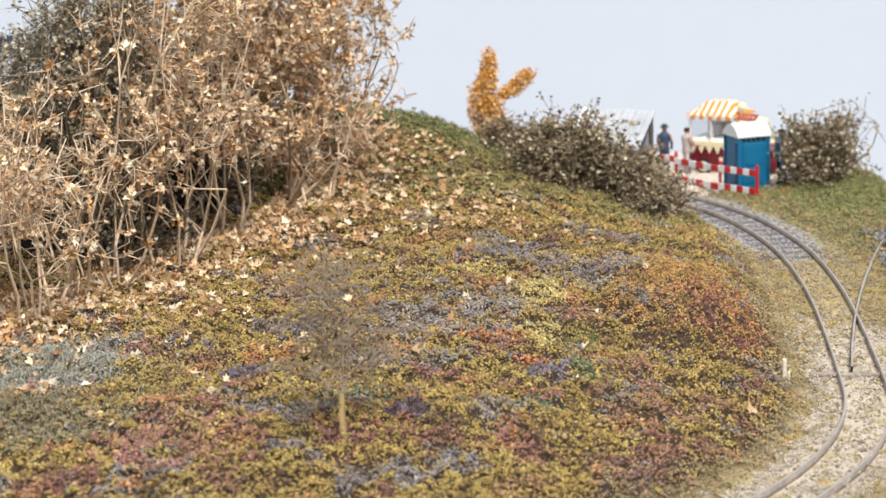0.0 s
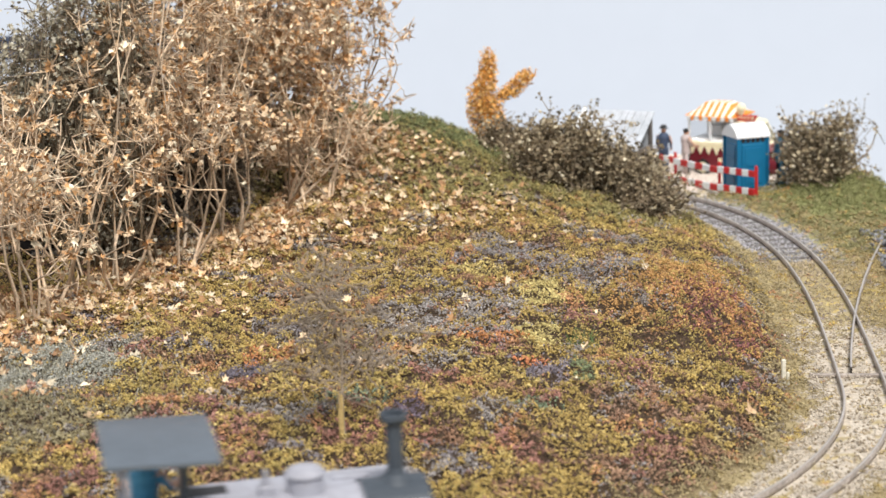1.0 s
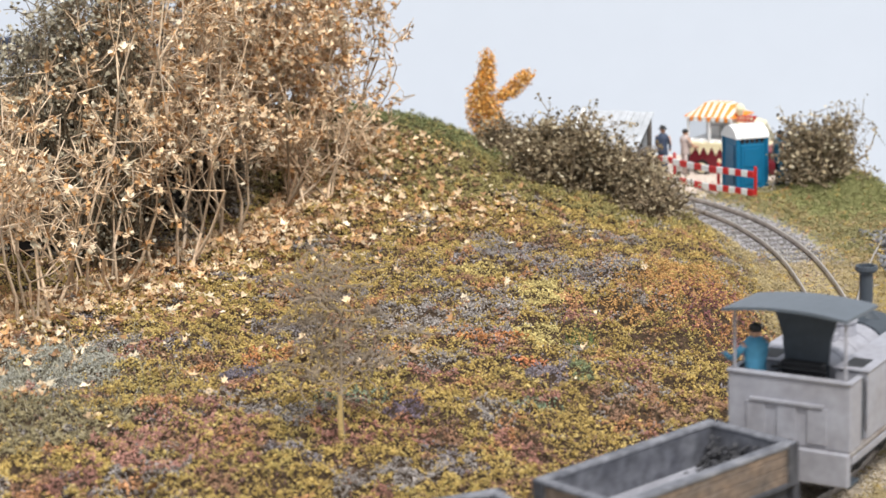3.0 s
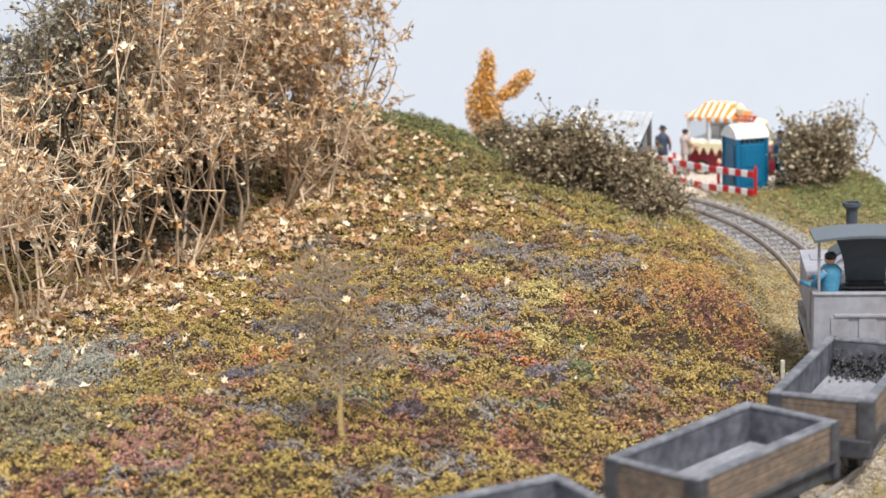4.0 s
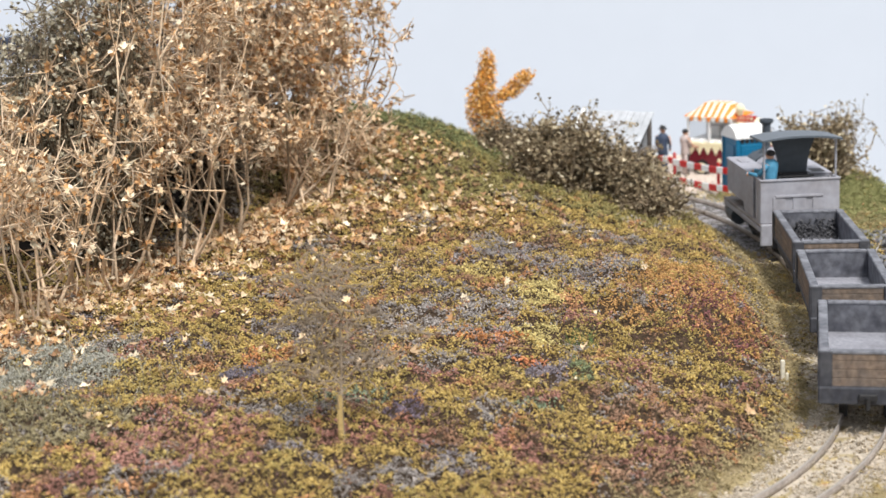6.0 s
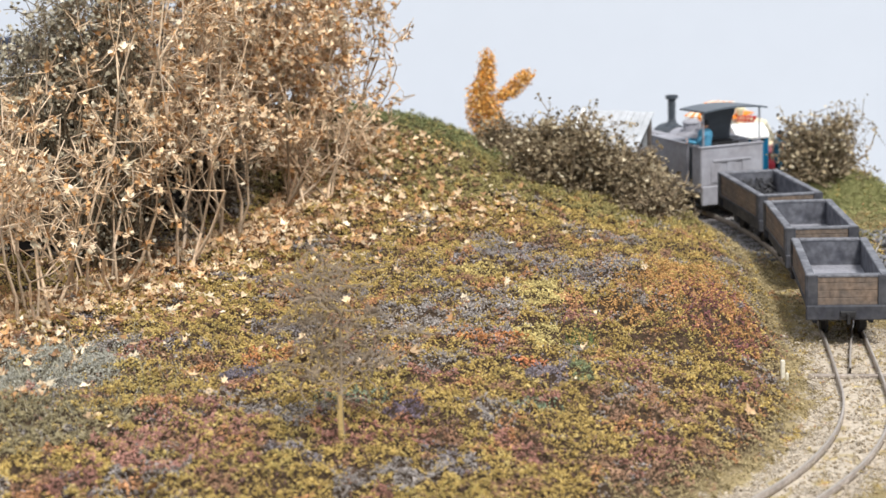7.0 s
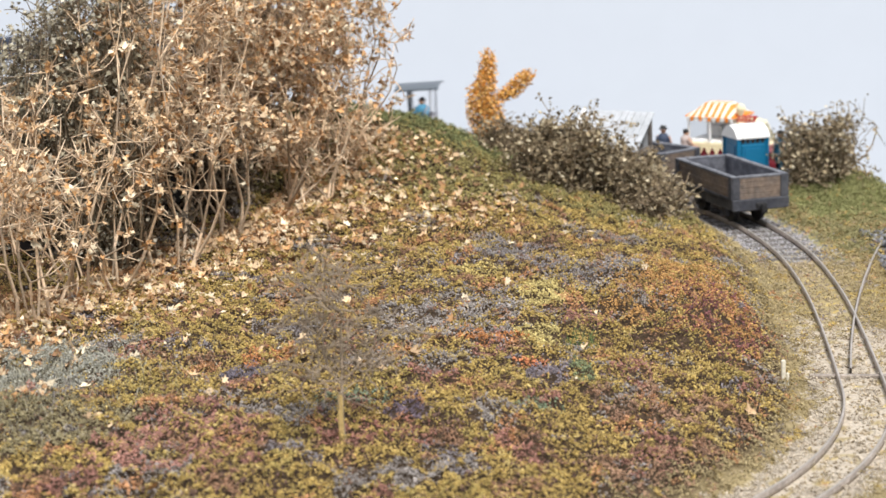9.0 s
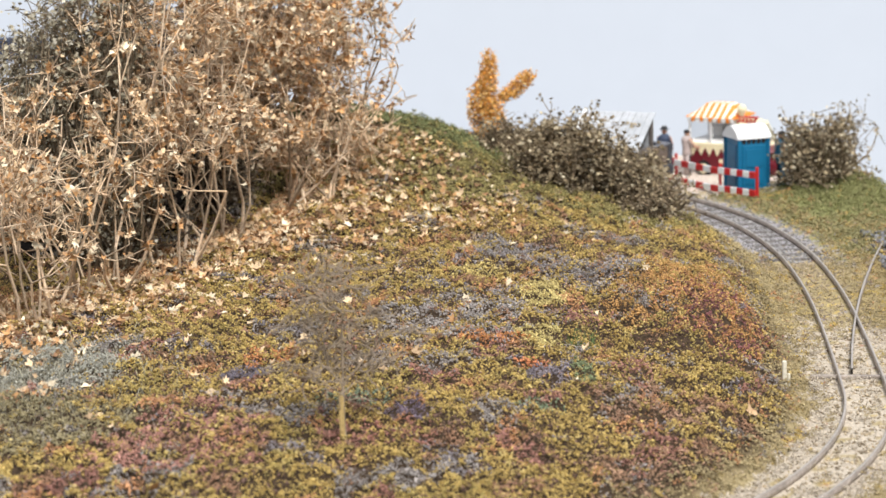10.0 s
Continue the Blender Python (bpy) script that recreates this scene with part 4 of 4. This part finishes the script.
    rad = LEAF_RAD[None] * rng.uniform(0.75, 1.2, (n, m)) * size[:, None]
    lift = curl * rng.uniform(-0.4, 1.6, (n, 1)) * rad * rng.uniform(0.3, 1.2, (n, m))
    ring = P[:, None] + u[:, None] * (rad * np.cos(LEAF_ANG))[..., None] + w[:, None] * (rad * np.sin(LEAF_ANG))[..., None] + N[:, None] * lift[..., None]
    V = np.concatenate([P[:, None], ring], 1).reshape(-1, 3) * U
    k = np.arange(m)
    tri = np.stack([np.zeros(m, int), 1 + k, 1 + (k + 1) % m], 1)
    F = (tri[None] + (m + 1) * np.arange(n)[:, None, None]).reshape(-1, 3)
    return fast_mesh(name, V, F, mat, np.repeat(tint, m + 1, 0))


def leaf_tint(n, kinds, weights):
    k = rng.choice(len(kinds), n, p=np.array(weights) / sum(weights))
    return np.array(kinds)[k] * rng.uniform(0.75, 1.2, (n, 1))


STRAW = [(0.74, 0.56, 0.37), (0.82, 0.71, 0.53), (0.58, 0.33, 0.15), (0.66, 0.47, 0.29), (0.40, 0.24, 0.13)]


def dry_bush(x, y, height, spread, stems, lean, label, leaf_count, kinds=STRAW, weights=(4, 2, 3, 4, 1), thick=0.031):
    """An upright bush of thin dry stems with spiky twig ends and curled leaves."""
    z0 = float(ground_z(np.array([x]), np.array([y]))[0])
    rng = np.random.default_rng(int(abs(x * 1000 + y * 77)))
    segs, tips = [], []

    def grow(p, d, length, r, level):
        n = 5 if level == 0 else 3
        for i in range(n):
            d2 = d + rng.normal(0, 0.24 if level == 0 else 0.2, 3) + np.array([0, 0, 0.05])
            d2 /= np.linalg.norm(d2)
            q = p + d2 * length / n
            r2 = r * (0.86 if level == 0 else 0.75)
            segs.append((*p, r, *q, r2))
            if level < 2 and (level > 0 or i > 0) and rng.random() < (1.0, 0.85)[level]:
                for _ in range(rng.integers(1, 3)):
                    side = d2 * 0.8 + rng.normal(0, 0.72, 3)
                    side /= np.linalg.norm(side)
                    grow(q, side, length * rng.uniform(0.25, 0.48), max(r2 * 0.6, 0.011), level + 1)
            p, d, r = q, d2, r2
        tips.append((p, d))
        if level >= 1:
            for _ in range(rng.integers(2, 5)):
                e = d + rng.normal(0, 0.75, 3)
                e /= np.linalg.norm(e)
                q = p + e * rng.uniform(0.12, 0.36)
                segs.append((*p, max(r * 0.8, 0.011), *q, max(r * 0.4, 0.006)))
    for _ in range(stems):
        a = rng.uniform(0, 6.28)
        rr = spread * math.sqrt(rng.random()) * 0.45
        p = np.array([rr * math.cos(a), rr * math.sin(a), -0.03])
        d = np.array([math.cos(a) * 0.3 + lean[0] + rng.normal(0, 0.2), math.sin(a) * 0.3 + lean[1] + rng.normal(0, 0.2), 1.0])
        grow(p, d / np.linalg.norm(d), height * rng.uniform(0.6, 1.0), thick * rng.uniform(0.6, 1.1), 0)
    # straight bare spikes standing off the stems
    for _ in range(26 * stems):
        a = segs[rng.integers(len(segs))]
        e = rng.normal(0, 1, 3) * np.array([1.0, 1.0, 0.6])
        e /= np.linalg.norm(e)
        p = np.array(a[4:7])
        segs.append((*p, 0.009, *(p + e * rng.uniform(0.12, 0.38)), 0.005))
    limit = 0.85 + 0.45 * spread
    segs = [s for s in segs if math.hypot(s[4], s[5]) < limit and s[6] > 0.0]
    b = thing("dry_bush", label, "bush", pose(x * U, y * U, z0 * U), group="dry bushes on the bank")
    ob = new("stem_tangle", tubes(segs, M_TWIG, "stem_tangle"))
    ob.parent = b
    A = np.array(segs)
    thin = A[A[:, 3] < thick * 0.6]
    knots = thin[rng.integers(0, len(thin), leaf_count // 4)]
    pick = knots[rng.integers(0, len(knots), leaf_count)]
    P = pick[:, 4:7] + rng.normal(0, 0.038, (leaf_count, 3))
    P[:, 2] = np.maximum(P[:, 2], 0.02)
    me = leaves("foliage", P, rng.uniform(0.03, 0.082, leaf_count), rng.normal(size=(leaf_count, 3)) + np.array([0, -0.25, 0.4]), leaf_tint(leaf_count, kinds, weights), M_LEAF, 1.5)
    ob = new("foliage", me)
    ob.parent = b
    return b


def scrub(x, y, rx, ry, rz, label, twig_n, leaf_n, kinds, weights, seed, lumps=7, name="scrub_bush"):
    """A low tangle of curling dark twigs filled with tiny leaves, with an uneven outline."""
    r = np.random.default_rng(seed)
    z0 = float(ground_z(np.array([x]), np.array([y]))[0])
    cen = np.c_[r.uniform(-0.7, 0.7, lumps) * rx, r.uniform(-0.6, 0.6, lumps) * ry, r.uniform(0.35, 0.8, lumps) * rz]
    rad = r.uniform(0.3, 0.55, lumps) * min(rx, rz)
    segs = []
    for k in range(twig_n):
        c = r.integers(lumps)
        p = np.array([cen[c, 0] * 0.5 + r.normal(0, 0.1), cen[c, 1] * 0.5 + r.normal(0, 0.1), 0.0])
        v = r.normal(size=3)
        goal = cen[c] + v / np.linalg.norm(v) * rad[c] * r.uniform(0.3, 1.05)
        goal[2] = max(goal[2], 0.08)
        n = 7
        swirl = r.normal(0, 0.22, 3)
        prev = p
        for i in range(1, n + 1):
            f = i / n
            q = p + (goal - p) * f + swirl * math.sin(f * 3.14) + r.normal(0, 0.05, 3)
            q[2] = max(q[2], 0.02)
            segs.append((*prev, 0.024 * (1.15 - f), *q, 0.024 * (1.1 - f)))
            if r.random() < 0.7:
                e = q + r.normal(0, 0.16, 3)
                e[2] = max(e[2], 0.02)
                segs.append((*q, 0.009, *e, 0.005))
            prev = q
    b = thing(name, label, "bush", pose(x * U, y * U, z0 * U))
    ob = new("twig_tangle", tubes(segs, M_TWIG_DARK, "twig_tangle"))
    ob.parent = b
    A = np.array(segs)
    near = A[r.integers(0, len(A), leaf_n)]
    P = near[:, 4:7] + r.normal(0, 0.045, (leaf_n, 3))
    P[:, 2] = np.maximum(P[:, 2], 0.01)
    me = leaves("foliage", P, r.uniform(0.028, 0.062, leaf_n), r.normal(size=(leaf_n, 3)) + np.array([0, -0.2, 0.7]), leaf_tint(leaf_n, kinds, weights), M_LEAF, 0.6)
    ob = new("foliage", me)
    ob.parent = b
    return b


def build_orange_tree():
    x, y = 0.92, 33.3
    z0 = float(ground_z(np.array([x]), np.array([y]))[0])
    t = thing("autumn_tree", "small orange foam foliage tree on a thin trunk", "tree", pose(x * U, y * U, z0 * U))
    axis = [((0, 0, 0.0), (-0.02, 0, 0.35), 0.06, 0.12), ((-0.02, 0, 0.3), (-0.1, 0, 0.6), 0.2, 0.3), ((-0.1, 0, 0.6), (-0.14, 0, 1.15), 0.28, 0.3),
            ((0.06, 0, 0.5), (0.12, 0, 0.95), 0.2, 0.2), ((-0.12, 0, 1.15), (0.0, 0, 1.5), 0.26, 0.18), ((0, 0, 1.5), (0.02, 0, 1.85), 0.17, 0.15),
            ((0.2, 0, 1.08), (0.5, 0, 1.25), 0.1, 0.17), ((0.45, 0, 1.22), (0.78, 0, 1.5), 0.18, 0.12)]
    part("trunk", cyl((0, 0, -2), (-2, 0, 40), 1.1, 0.6, 10), M_TWIG_DARK, t)
    part("limb", cyl((-2, 0, 33), (20, 0, 44), 0.6, 0.3, 8), M_TWIG_DARK, t)
    P, sz = [], []
    for a, b, r0, r1 in axis:
        a, b = np.array(a), np.array(b)
        m = int(2600 * np.linalg.norm(b - a) * (r0 + r1) * 2)
        f = rng.random(m)[:, None]
        v = rng.normal(size=(m, 3))
        v /= np.linalg.norm(v, axis=1)[:, None]
        P.append(a + (b - a) * f + v * (r0 + (r1 - r0) * f) * rng.random((m, 1)) ** 0.4 * rng.uniform(0.85, 1.25, (m, 1)))
    P = np.concatenate(P)
    P[:, 2] = np.maximum(P[:, 2] * 1.06, 0.02)
    me = leaves("foliage", P, rng.uniform(0.02, 0.045, len(P)), rng.normal(size=(len(P), 3)), leaf_tint(len(P), [(0.78, 0.43, 0.12), (0.68, 0.32, 0.06), (0.88, 0.58, 0.22)], (3, 2, 2)), M_LEAF, 0.6)
    ob = new("foliage", me)
    ob.parent = t


def build_bare_tree():
    """A small leafless tree with a wide fuzzy crown tied to a pale stake."""
    x, y = -1.05, 16.85
    z0 = float(ground_z(np.array([x]), np.array([y]))[0])
    t = thing("bare_tree", "small leafless fuzzy tree beside a pale wooden stake", "tree", pose(x * U, y * U, z0 * U))
    segs = []

    def grow(p, d, length, r, level):
        n = 4
        for i in range(n):
            d2 = d + rng.normal(0, 0.28 if level else 0.08, 3)
            d2 /= np.linalg.norm(d2)
            q = p + d2 * length / n
            segs.append((*p, r, *q, r * 0.85))
            if level < 3 and (level > 0 or i >= 1):
                for _ in range(2):
                    s = d2 * 0.8 + rng.normal(0, 0.75, 3) * np.array([1.7, 1.2, 0.5])
                    s /= np.linalg.norm(s)
                    grow(q, s, length * rng.uniform(0.46, 0.66), r * 0.6, level + 1)
            p, d, r = q, d2, r * 0.85
    grow(np.array([0.02, 0.02, 0]), np.array([0.0, 0, 1.0]), 1.2, 0.024, 0)
    segs = [s for s in segs if (s[6] > 0.42 and s[2] > 0.42) or s[3] > 0.016]
    ob = new("crown", tubes([(*s[:3], max(s[3], 0.0085), *s[4:7], max(s[7], 0.006)) for s in segs], M_TWIG_GREY, "crown"))
    ob.parent = t
    part("stake", box(-1.0, 0.7, -0.8, 0.8, -3, 17, 0.3), M_STAKE, t, "pale wooden stake")


M_TWIG_GREY = material("grey_brown_twig", (0.34, 0.27, 0.20), 0.85, grain=800, vary=0.3)
M_STAKE = material("pale_stake_wood", (0.55, 0.40, 0.17), 0.8, grain=600, vary=0.25)


def build_litter():
    """Fallen leaves under and before the dry bushes."""
    n = 8600
    along = rng.uniform(-0.35, 1.12, n)
    off = rng.exponential(0.85, n) - 0.5 + 0.5 * wave(along * 9, along * 5, 1, 41)
    x, y = -5.2 + 4.0 * along + 0.887 * off, 21.8 + 7.7 * along - 0.461 * off
    ok = (off < 2.7) & (rng.random(n) < np.where(off < 1.0, 1.0, 0.55)) & (track_distance(x, y) > 1.0)
    x, y = x[ok], y[ok]
    # a looser scatter farther down the bank, and a tongue of leaves reaching towards the track
    x = np.concatenate([x, rng.normal(-2.3, 1.1, 70), rng.normal(0.3, 0.8, 420), rng.normal(0.9, 1.6, 26)])
    y = np.concatenate([y, rng.normal(19.6, 1.3, 70), rng.normal(27.2, 0.8, 420), rng.normal(22.5, 2.4, 26)])
    z = ground_z(x, y) + rng.uniform(0.045, 0.11, len(x))
    N = rng.normal(0, 0.45, (len(x), 3)) + np.array([0, -0.1, 1.0])
    me = leaves("fallen_leaves", np.c_[x, y, z], rng.uniform(0.04, 0.108, len(x)), N,
                leaf_tint(len(x), [(0.72, 0.54, 0.35), (0.62, 0.43, 0.26), (0.46, 0.26, 0.12), (0.80, 0.68, 0.50), (0.30, 0.17, 0.09)], (4, 4, 3, 2, 2)), M_LEAF, 0.8)
    tagged(new("fallen_leaves", me), "curled pale brown fallen leaves scattered over the bank", "leaves", kind="stuff")


def build_grass():
    """Short static grass: a grey-green mat low on the bank and green blades round the far curve."""
    areas = [(-4.9, 19.3, 0.9, 1.0, 5200, (0.37, 0.35, 0.27), 0.12), (7.3, 32.3, 0.8, 0.9, 2600, (0.20, 0.205, 0.08), 0.10), (0.2, 31.5, 1.0, 1.0, 2500, (0.17, 0.18, 0.07), 0.09),
             (3.4, 28.6, 0.6, 1.2, 1500, (0.22, 0.20, 0.09), 0.08), (1.55, 20.4, 0.10, 0.16, 160, (0.13, 0.19, 0.07), 0.14)]
    X, Y, C, H = [], [], [], []
    for cx, cy, sx, sy, n, rgb, h in areas:
        X.append(rng.normal(cx, sx, n)), Y.append(rng.normal(cy, sy, n))
        C.append(np.array(rgb) * rng.uniform(0.6, 1.3, (n, 1))), H.append(h * rng.uniform(0.5, 1.2, n))
    x, y, c, h = np.concatenate(X), np.concatenate(Y), np.concatenate(C), np.concatenate(H)
    ok = on_board(x, y) & (abs(track_distance(x, y)) > 0.8)
    x, y, c, h = x[ok], y[ok], c[ok], h[ok]
    z = ground_z(x, y)
    n = len(x)
    a = rng.uniform(0, 6.28, n)
    wx, wy = np.cos(a) * 0.007, np.sin(a) * 0.007
    lx, ly = rng.normal(0, 0.5, n) * h, rng.normal(0, 0.5, n) * h
    V = np.stack([np.c_[x - wx, y - wy, z], np.c_[x + wx, y + wy, z], np.c_[x + lx, y + ly, z + h + 0.02]], 1).reshape(-1, 3) * U
    me = fast_mesh("grass", V, np.arange(3 * n).reshape(-1, 3), M_LEAF, np.repeat(c, 3, 0))
    tagged(new("grass", me), "short grey-green and olive grass fibres", "grass", kind="stuff")


def rock(name, label, x, y, r, sx, sz, mat, n=3):
    bm = bmesh.new()
    bmesh.ops.create_icosphere(bm, subdivisions=n, radius=r)
    for v in bm.verts:
        k = noise.noise(v.co * (3.0 / r)) * 0.35 + noise.noise(v.co * (9.0 / r)) * 0.2 + noise.noise(v.co * (25.0 / r)) * 0.14
        v.co = v.co * (1 + k)
        v.co.x *= sx
        v.co.z *= sz
    ob = part(name, bm, mat)
    ob.matrix_world = plan_pose(x, y, None, rng.uniform(0, 360))
    tagged(ob, label, "rock")
    return ob


def build_rubble():
    n = 1500
    x, y = rng.uniform(6.45, 8.0, n), rng.uniform(25.2, 28.6, n)
    ok = on_board(x, y) & (x - 6.6 > 0.12 * (y - 27) + 0.1 * wave(x, y, 5, 71))
    x, y = x[ok], y[ok]
    tint = np.array([(0.16, 0.16, 0.17)]) * rng.uniform(0.6, 1.6, (len(x), 1))
    me = crumbs("rubble", x, y, rng.uniform(0.03, 0.075, len(x)), tint, M_BALLAST, rng.uniform(0, 1.5, len(x)))
    tagged(new("rubble", me), "heap of dark grey broken stone beside the siding", "rubble", kind="stuff")


def build_marker():
    """A small pale split peg beside the track."""
    p = thing("marker_peg", "small pale weathered peg standing in the moss", "peg", plan_pose(3.86, 20.0))
    bm = box(-1.0, 0.6, -0.8, 0.8, -2, 10, 0.3)
    box(0.9, 2.0, -0.6, 0.6, -2, 5, 0.3, bm)
    part("stick", bm, M_PEG, p)


M_PEG = material("pale_peg_wood", (0.75, 0.70, 0.58), 0.8, grain=600, vary=0.2)
# near-black, for the lumps added as the dark void behind the bushes
M_GAP_BLACK = material("gap_black", (0.018, 0.015, 0.014), 0.95, grain=500, vary=0.3, spec=0.1)

build_toilet()
build_barrier()
build_van()
build_shed()
figurine("figurine", "painted figure in navy jacket and dark hat", plan_pose(4.36, 34.9, None, 60) @ Matrix.Scale(0.9, 4), [M_CLOTH_NAVY, M_CLOTH_NAVY, M_BLACK, M_SKIN], True)
figurine("figurine", "painted figure in pale shirt with dark hair", plan_pose(4.80, 34.9, None, 15) @ Matrix.Scale(0.88, 4), [M_CLOTH_PALE, M_CLOTH_PALE, M_BLACK, M_SKIN], False, 0.8)
figurine("figurine", "painted figure in light blue overalls", plan_pose(6.28, 32.95, None, 200), [M_CLOTH_BLUE, M_CLOTH_BLUE, M_BLACK, M_SKIN], False)
build_orange_tree()
build_bare_tree()
OLIVE = [(0.30, 0.235, 0.145), (0.19, 0.145, 0.09), (0.54, 0.47, 0.34), (0.36, 0.295, 0.19)]
scrub(1.95, 29.8, 0.95, 0.7, 1.28, "low tangled olive-brown scrub bush on the bank", 300, 15000, OLIVE, (3, 3, 1, 2), 51, 13)
scrub(3.0, 29.5, 0.75, 0.6, 0.85, "low tangled olive-brown scrub bush before the shed", 220, 9000, OLIVE, (3, 3, 1, 2), 56, 10)
scrub(3.4, 28.9, 0.42, 0.5, 0.5, "low dry olive scrub spilling towards the track", 160, 2600, OLIVE, (3, 2, 1, 3), 52, 6)
scrub(1.2, 31.2, 0.5, 0.5, 0.55, "small brown scrub clump below the orange tree", 120, 1600, OLIVE, (3, 3, 1, 2), 53, 5)
scrub(7.0, 32.5, 0.85, 0.6, 1.45, "brown-olive bush with pale leaves and curling twigs", 150, 5200, OLIVE, (3, 2, 2, 2), 54, 9)
DUSTY = [(0.36, 0.32, 0.23), (0.25, 0.22, 0.155), (0.52, 0.48, 0.39)]
scrub(-4.75, 24.6, 0.85, 0.7, 4.9, "tall dusty olive bush behind the dry stems", 380, 12000, DUSTY, (3, 3, 2), 55, 16)
scrub(-5.9, 25.0, 0.95, 0.6, 3.9, "lower dusty olive bush behind the dry stems", 300, 11000, DUSTY, (3, 3, 2), 59, 18)
# added dark scrub: its browns carry the shade inside the dry bushes
GAP_BROWN = [(0.12, 0.095, 0.07), (0.17, 0.13, 0.09), (0.08, 0.065, 0.05)]
scrub(-4.7, 27.4, 1.0, 0.7, 4.3, "dense dark brown bush added to darken the depth behind the dry stems", 200, 9000, GAP_BROWN, (3, 1, 2), 57, 16)
scrub(-3.5, 30.0, 1.0, 0.7, 3.6, "dense dark brown bush added to darken the depth behind the dry stems", 200, 9000, GAP_BROWN, (3, 1, 2), 58, 16)
for k, (ax, bx, hgt, spr, st, ln, nl) in enumerate(((0.02, -0.1, 2.9, 1.0, 9, (0.0, 0.0), 1050), (0.2, -0.35, 3.8, 1.0, 10, (0.1, -0.05), 1400), (0.38, -0.2, 4.4, 1.1, 9, (0.05, 0.0), 2000),
                                                    (0.56, -0.45, 4.5, 1.1, 10, (0.03, 0.0), 2200), (0.74, -0.45, 4.4, 1.1, 10, (0.0, 0.0), 2400), (0.88, -0.75, 4.2, 0.9, 11, (-0.02, 0.0), 2100),
                                                    (0.98, -0.75, 4.0, 0.9, 9, (0.05, 0.0), 1500), (0.97, -0.3, 3.4, 0.9, 9, (0.03, 0.0), 1500), (0.78, -0.05, 2.0, 0.9, 8, (0.0, 0.0), 700), (0.55, -1.3, 4.8, 1.2, 8, (0.05, 0.0), 1400), (0.8, -1.5, 4.8, 1.2, 8, (-0.03, 0.0), 1400))):
    dry_bush(-5.2 + 4.0 * ax + 0.887 * bx, 21.8 + 7.7 * ax - 0.461 * bx, hgt, spr, st, ln, "tall dry bush of straw-coloured twigs with curled leaves", nl)
# low dark tangles added so the gaps between stem feet look shaded
scrub(-5.0, 25.0, 1.1, 0.5, 1.5, "low dark brown tangle added to darken the gaps under the dry stems", 150, 6000, GAP_BROWN, (3, 1, 2), 60, 12)
scrub(-3.9, 27.4, 1.0, 0.5, 1.4, "low dark brown tangle added to darken the gaps under the dry stems", 150, 6000, GAP_BROWN, (3, 1, 2), 61, 12)
# added black lumps standing in for the dark void behind the stems
rock("dark_backing", "near-black lump added to fill the dark gap behind the dry bushes", -5.6, 26.6, 50, 1.3, 0.75, M_GAP_BLACK, 4)
rock("dark_backing", "near-black lump added to fill the dark gap behind the dry bushes", -4.5, 29.3, 42, 1.2, 0.8, M_GAP_BLACK, 4)
build_litter()
build_grass()
build_rubble()
build_marker()

def coal_heap():
    """Broken lumps banked against the wagon's front end."""
    bm = bmesh.new()
    r = random.Random(5)
    for _ in range(520):
        x, y = 34.2 - abs(r.gauss(0, 4.5)), r.uniform(-12.8, 12.8)
        top = max(0.6, 9.5 - 1.3 * (34.2 - x))
        z = 16.0 + r.uniform(0, top)
        k = r.uniform(0.35, 0.95)
        m = Matrix.Translation((x, y, z)) @ Matrix.Rotation(r.uniform(0, 6.3), 4, (r.random(), r.random(), 0.5)) @ Matrix.Diagonal((k, k * r.uniform(0.6, 1), k * r.uniform(0.6, 1), 1))
        bmesh.ops.create_icosphere(bm, subdivisions=1, radius=1.0, matrix=m)
    return bm


M_COAL = material("broken_coal", (0.06, 0.06, 0.068), 0.55, grain=400, vary=0.3, bump=0.4, island=0.5, spec=0.5)
wagon_long = build_wagon(75.8)
wagon_short = build_wagon(71.0)
wagon_last = copy_thing(wagon_long, Matrix())
loco = build_loco()
coal = part("coal", coal_heap(), M_COAL, wagon_long, "small heap of broken black coal")
driver = figurine("figurine", "painted engine driver in blue overalls", None, [M_CLOTH_BLUE, M_CLOTH_BLUE, M_BLACK, M_SKIN], False, 1.2)

# arc length of the last wagon's middle: a steady pace with a slight ease in the middle
PACE_T = np.array([0.0, 1.0, 2.0, 2.5, 3.8, 4.5, 5.5, 6.8, 7.5, 9.0, 10.0])
PACE_D = np.array([0.18, 0.225, 0.05, -0.27, -0.41, -0.402, -0.182, -0.13, -0.12, 0.13, 0.35])


def rolling(ahead, half_base, local=None):
    """Rows for a vehicle that rolls along the track."""
    rows = []
    for k in range(0, 51):
        t = k * 0.2
        near = np.linspace(t - 0.5, t + 0.5, 11)
        s = 3.594 + 3.603 * (t - 7.5) + float(np.mean(np.interp(near, PACE_T, PACE_D))) + ahead
        ax, ay, _ = on_track(s + half_base)
        bx, by, _ = on_track(s - half_base)
        h = math.degrees(math.atan2(ay - by, ax - bx))
        m = pose((ax + bx) / 2 * U, (ay + by) / 2 * U, 0, 0, 0, h)
        rows.append((t, m @ local if local else m))
    return rows


def motions():
    walk(wagon_last, rolling(0.0, 0.6))
    walk(wagon_short, rolling(2.948, 0.6))
    walk(wagon_long, rolling(5.684, 0.6))
    walk(loco, rolling(8.41, 0.55))
    walk(driver, rolling(8.41, 0.55, pose(-0.0245, 0.0135, 0.0195, 0, 0, 60)))


motions()
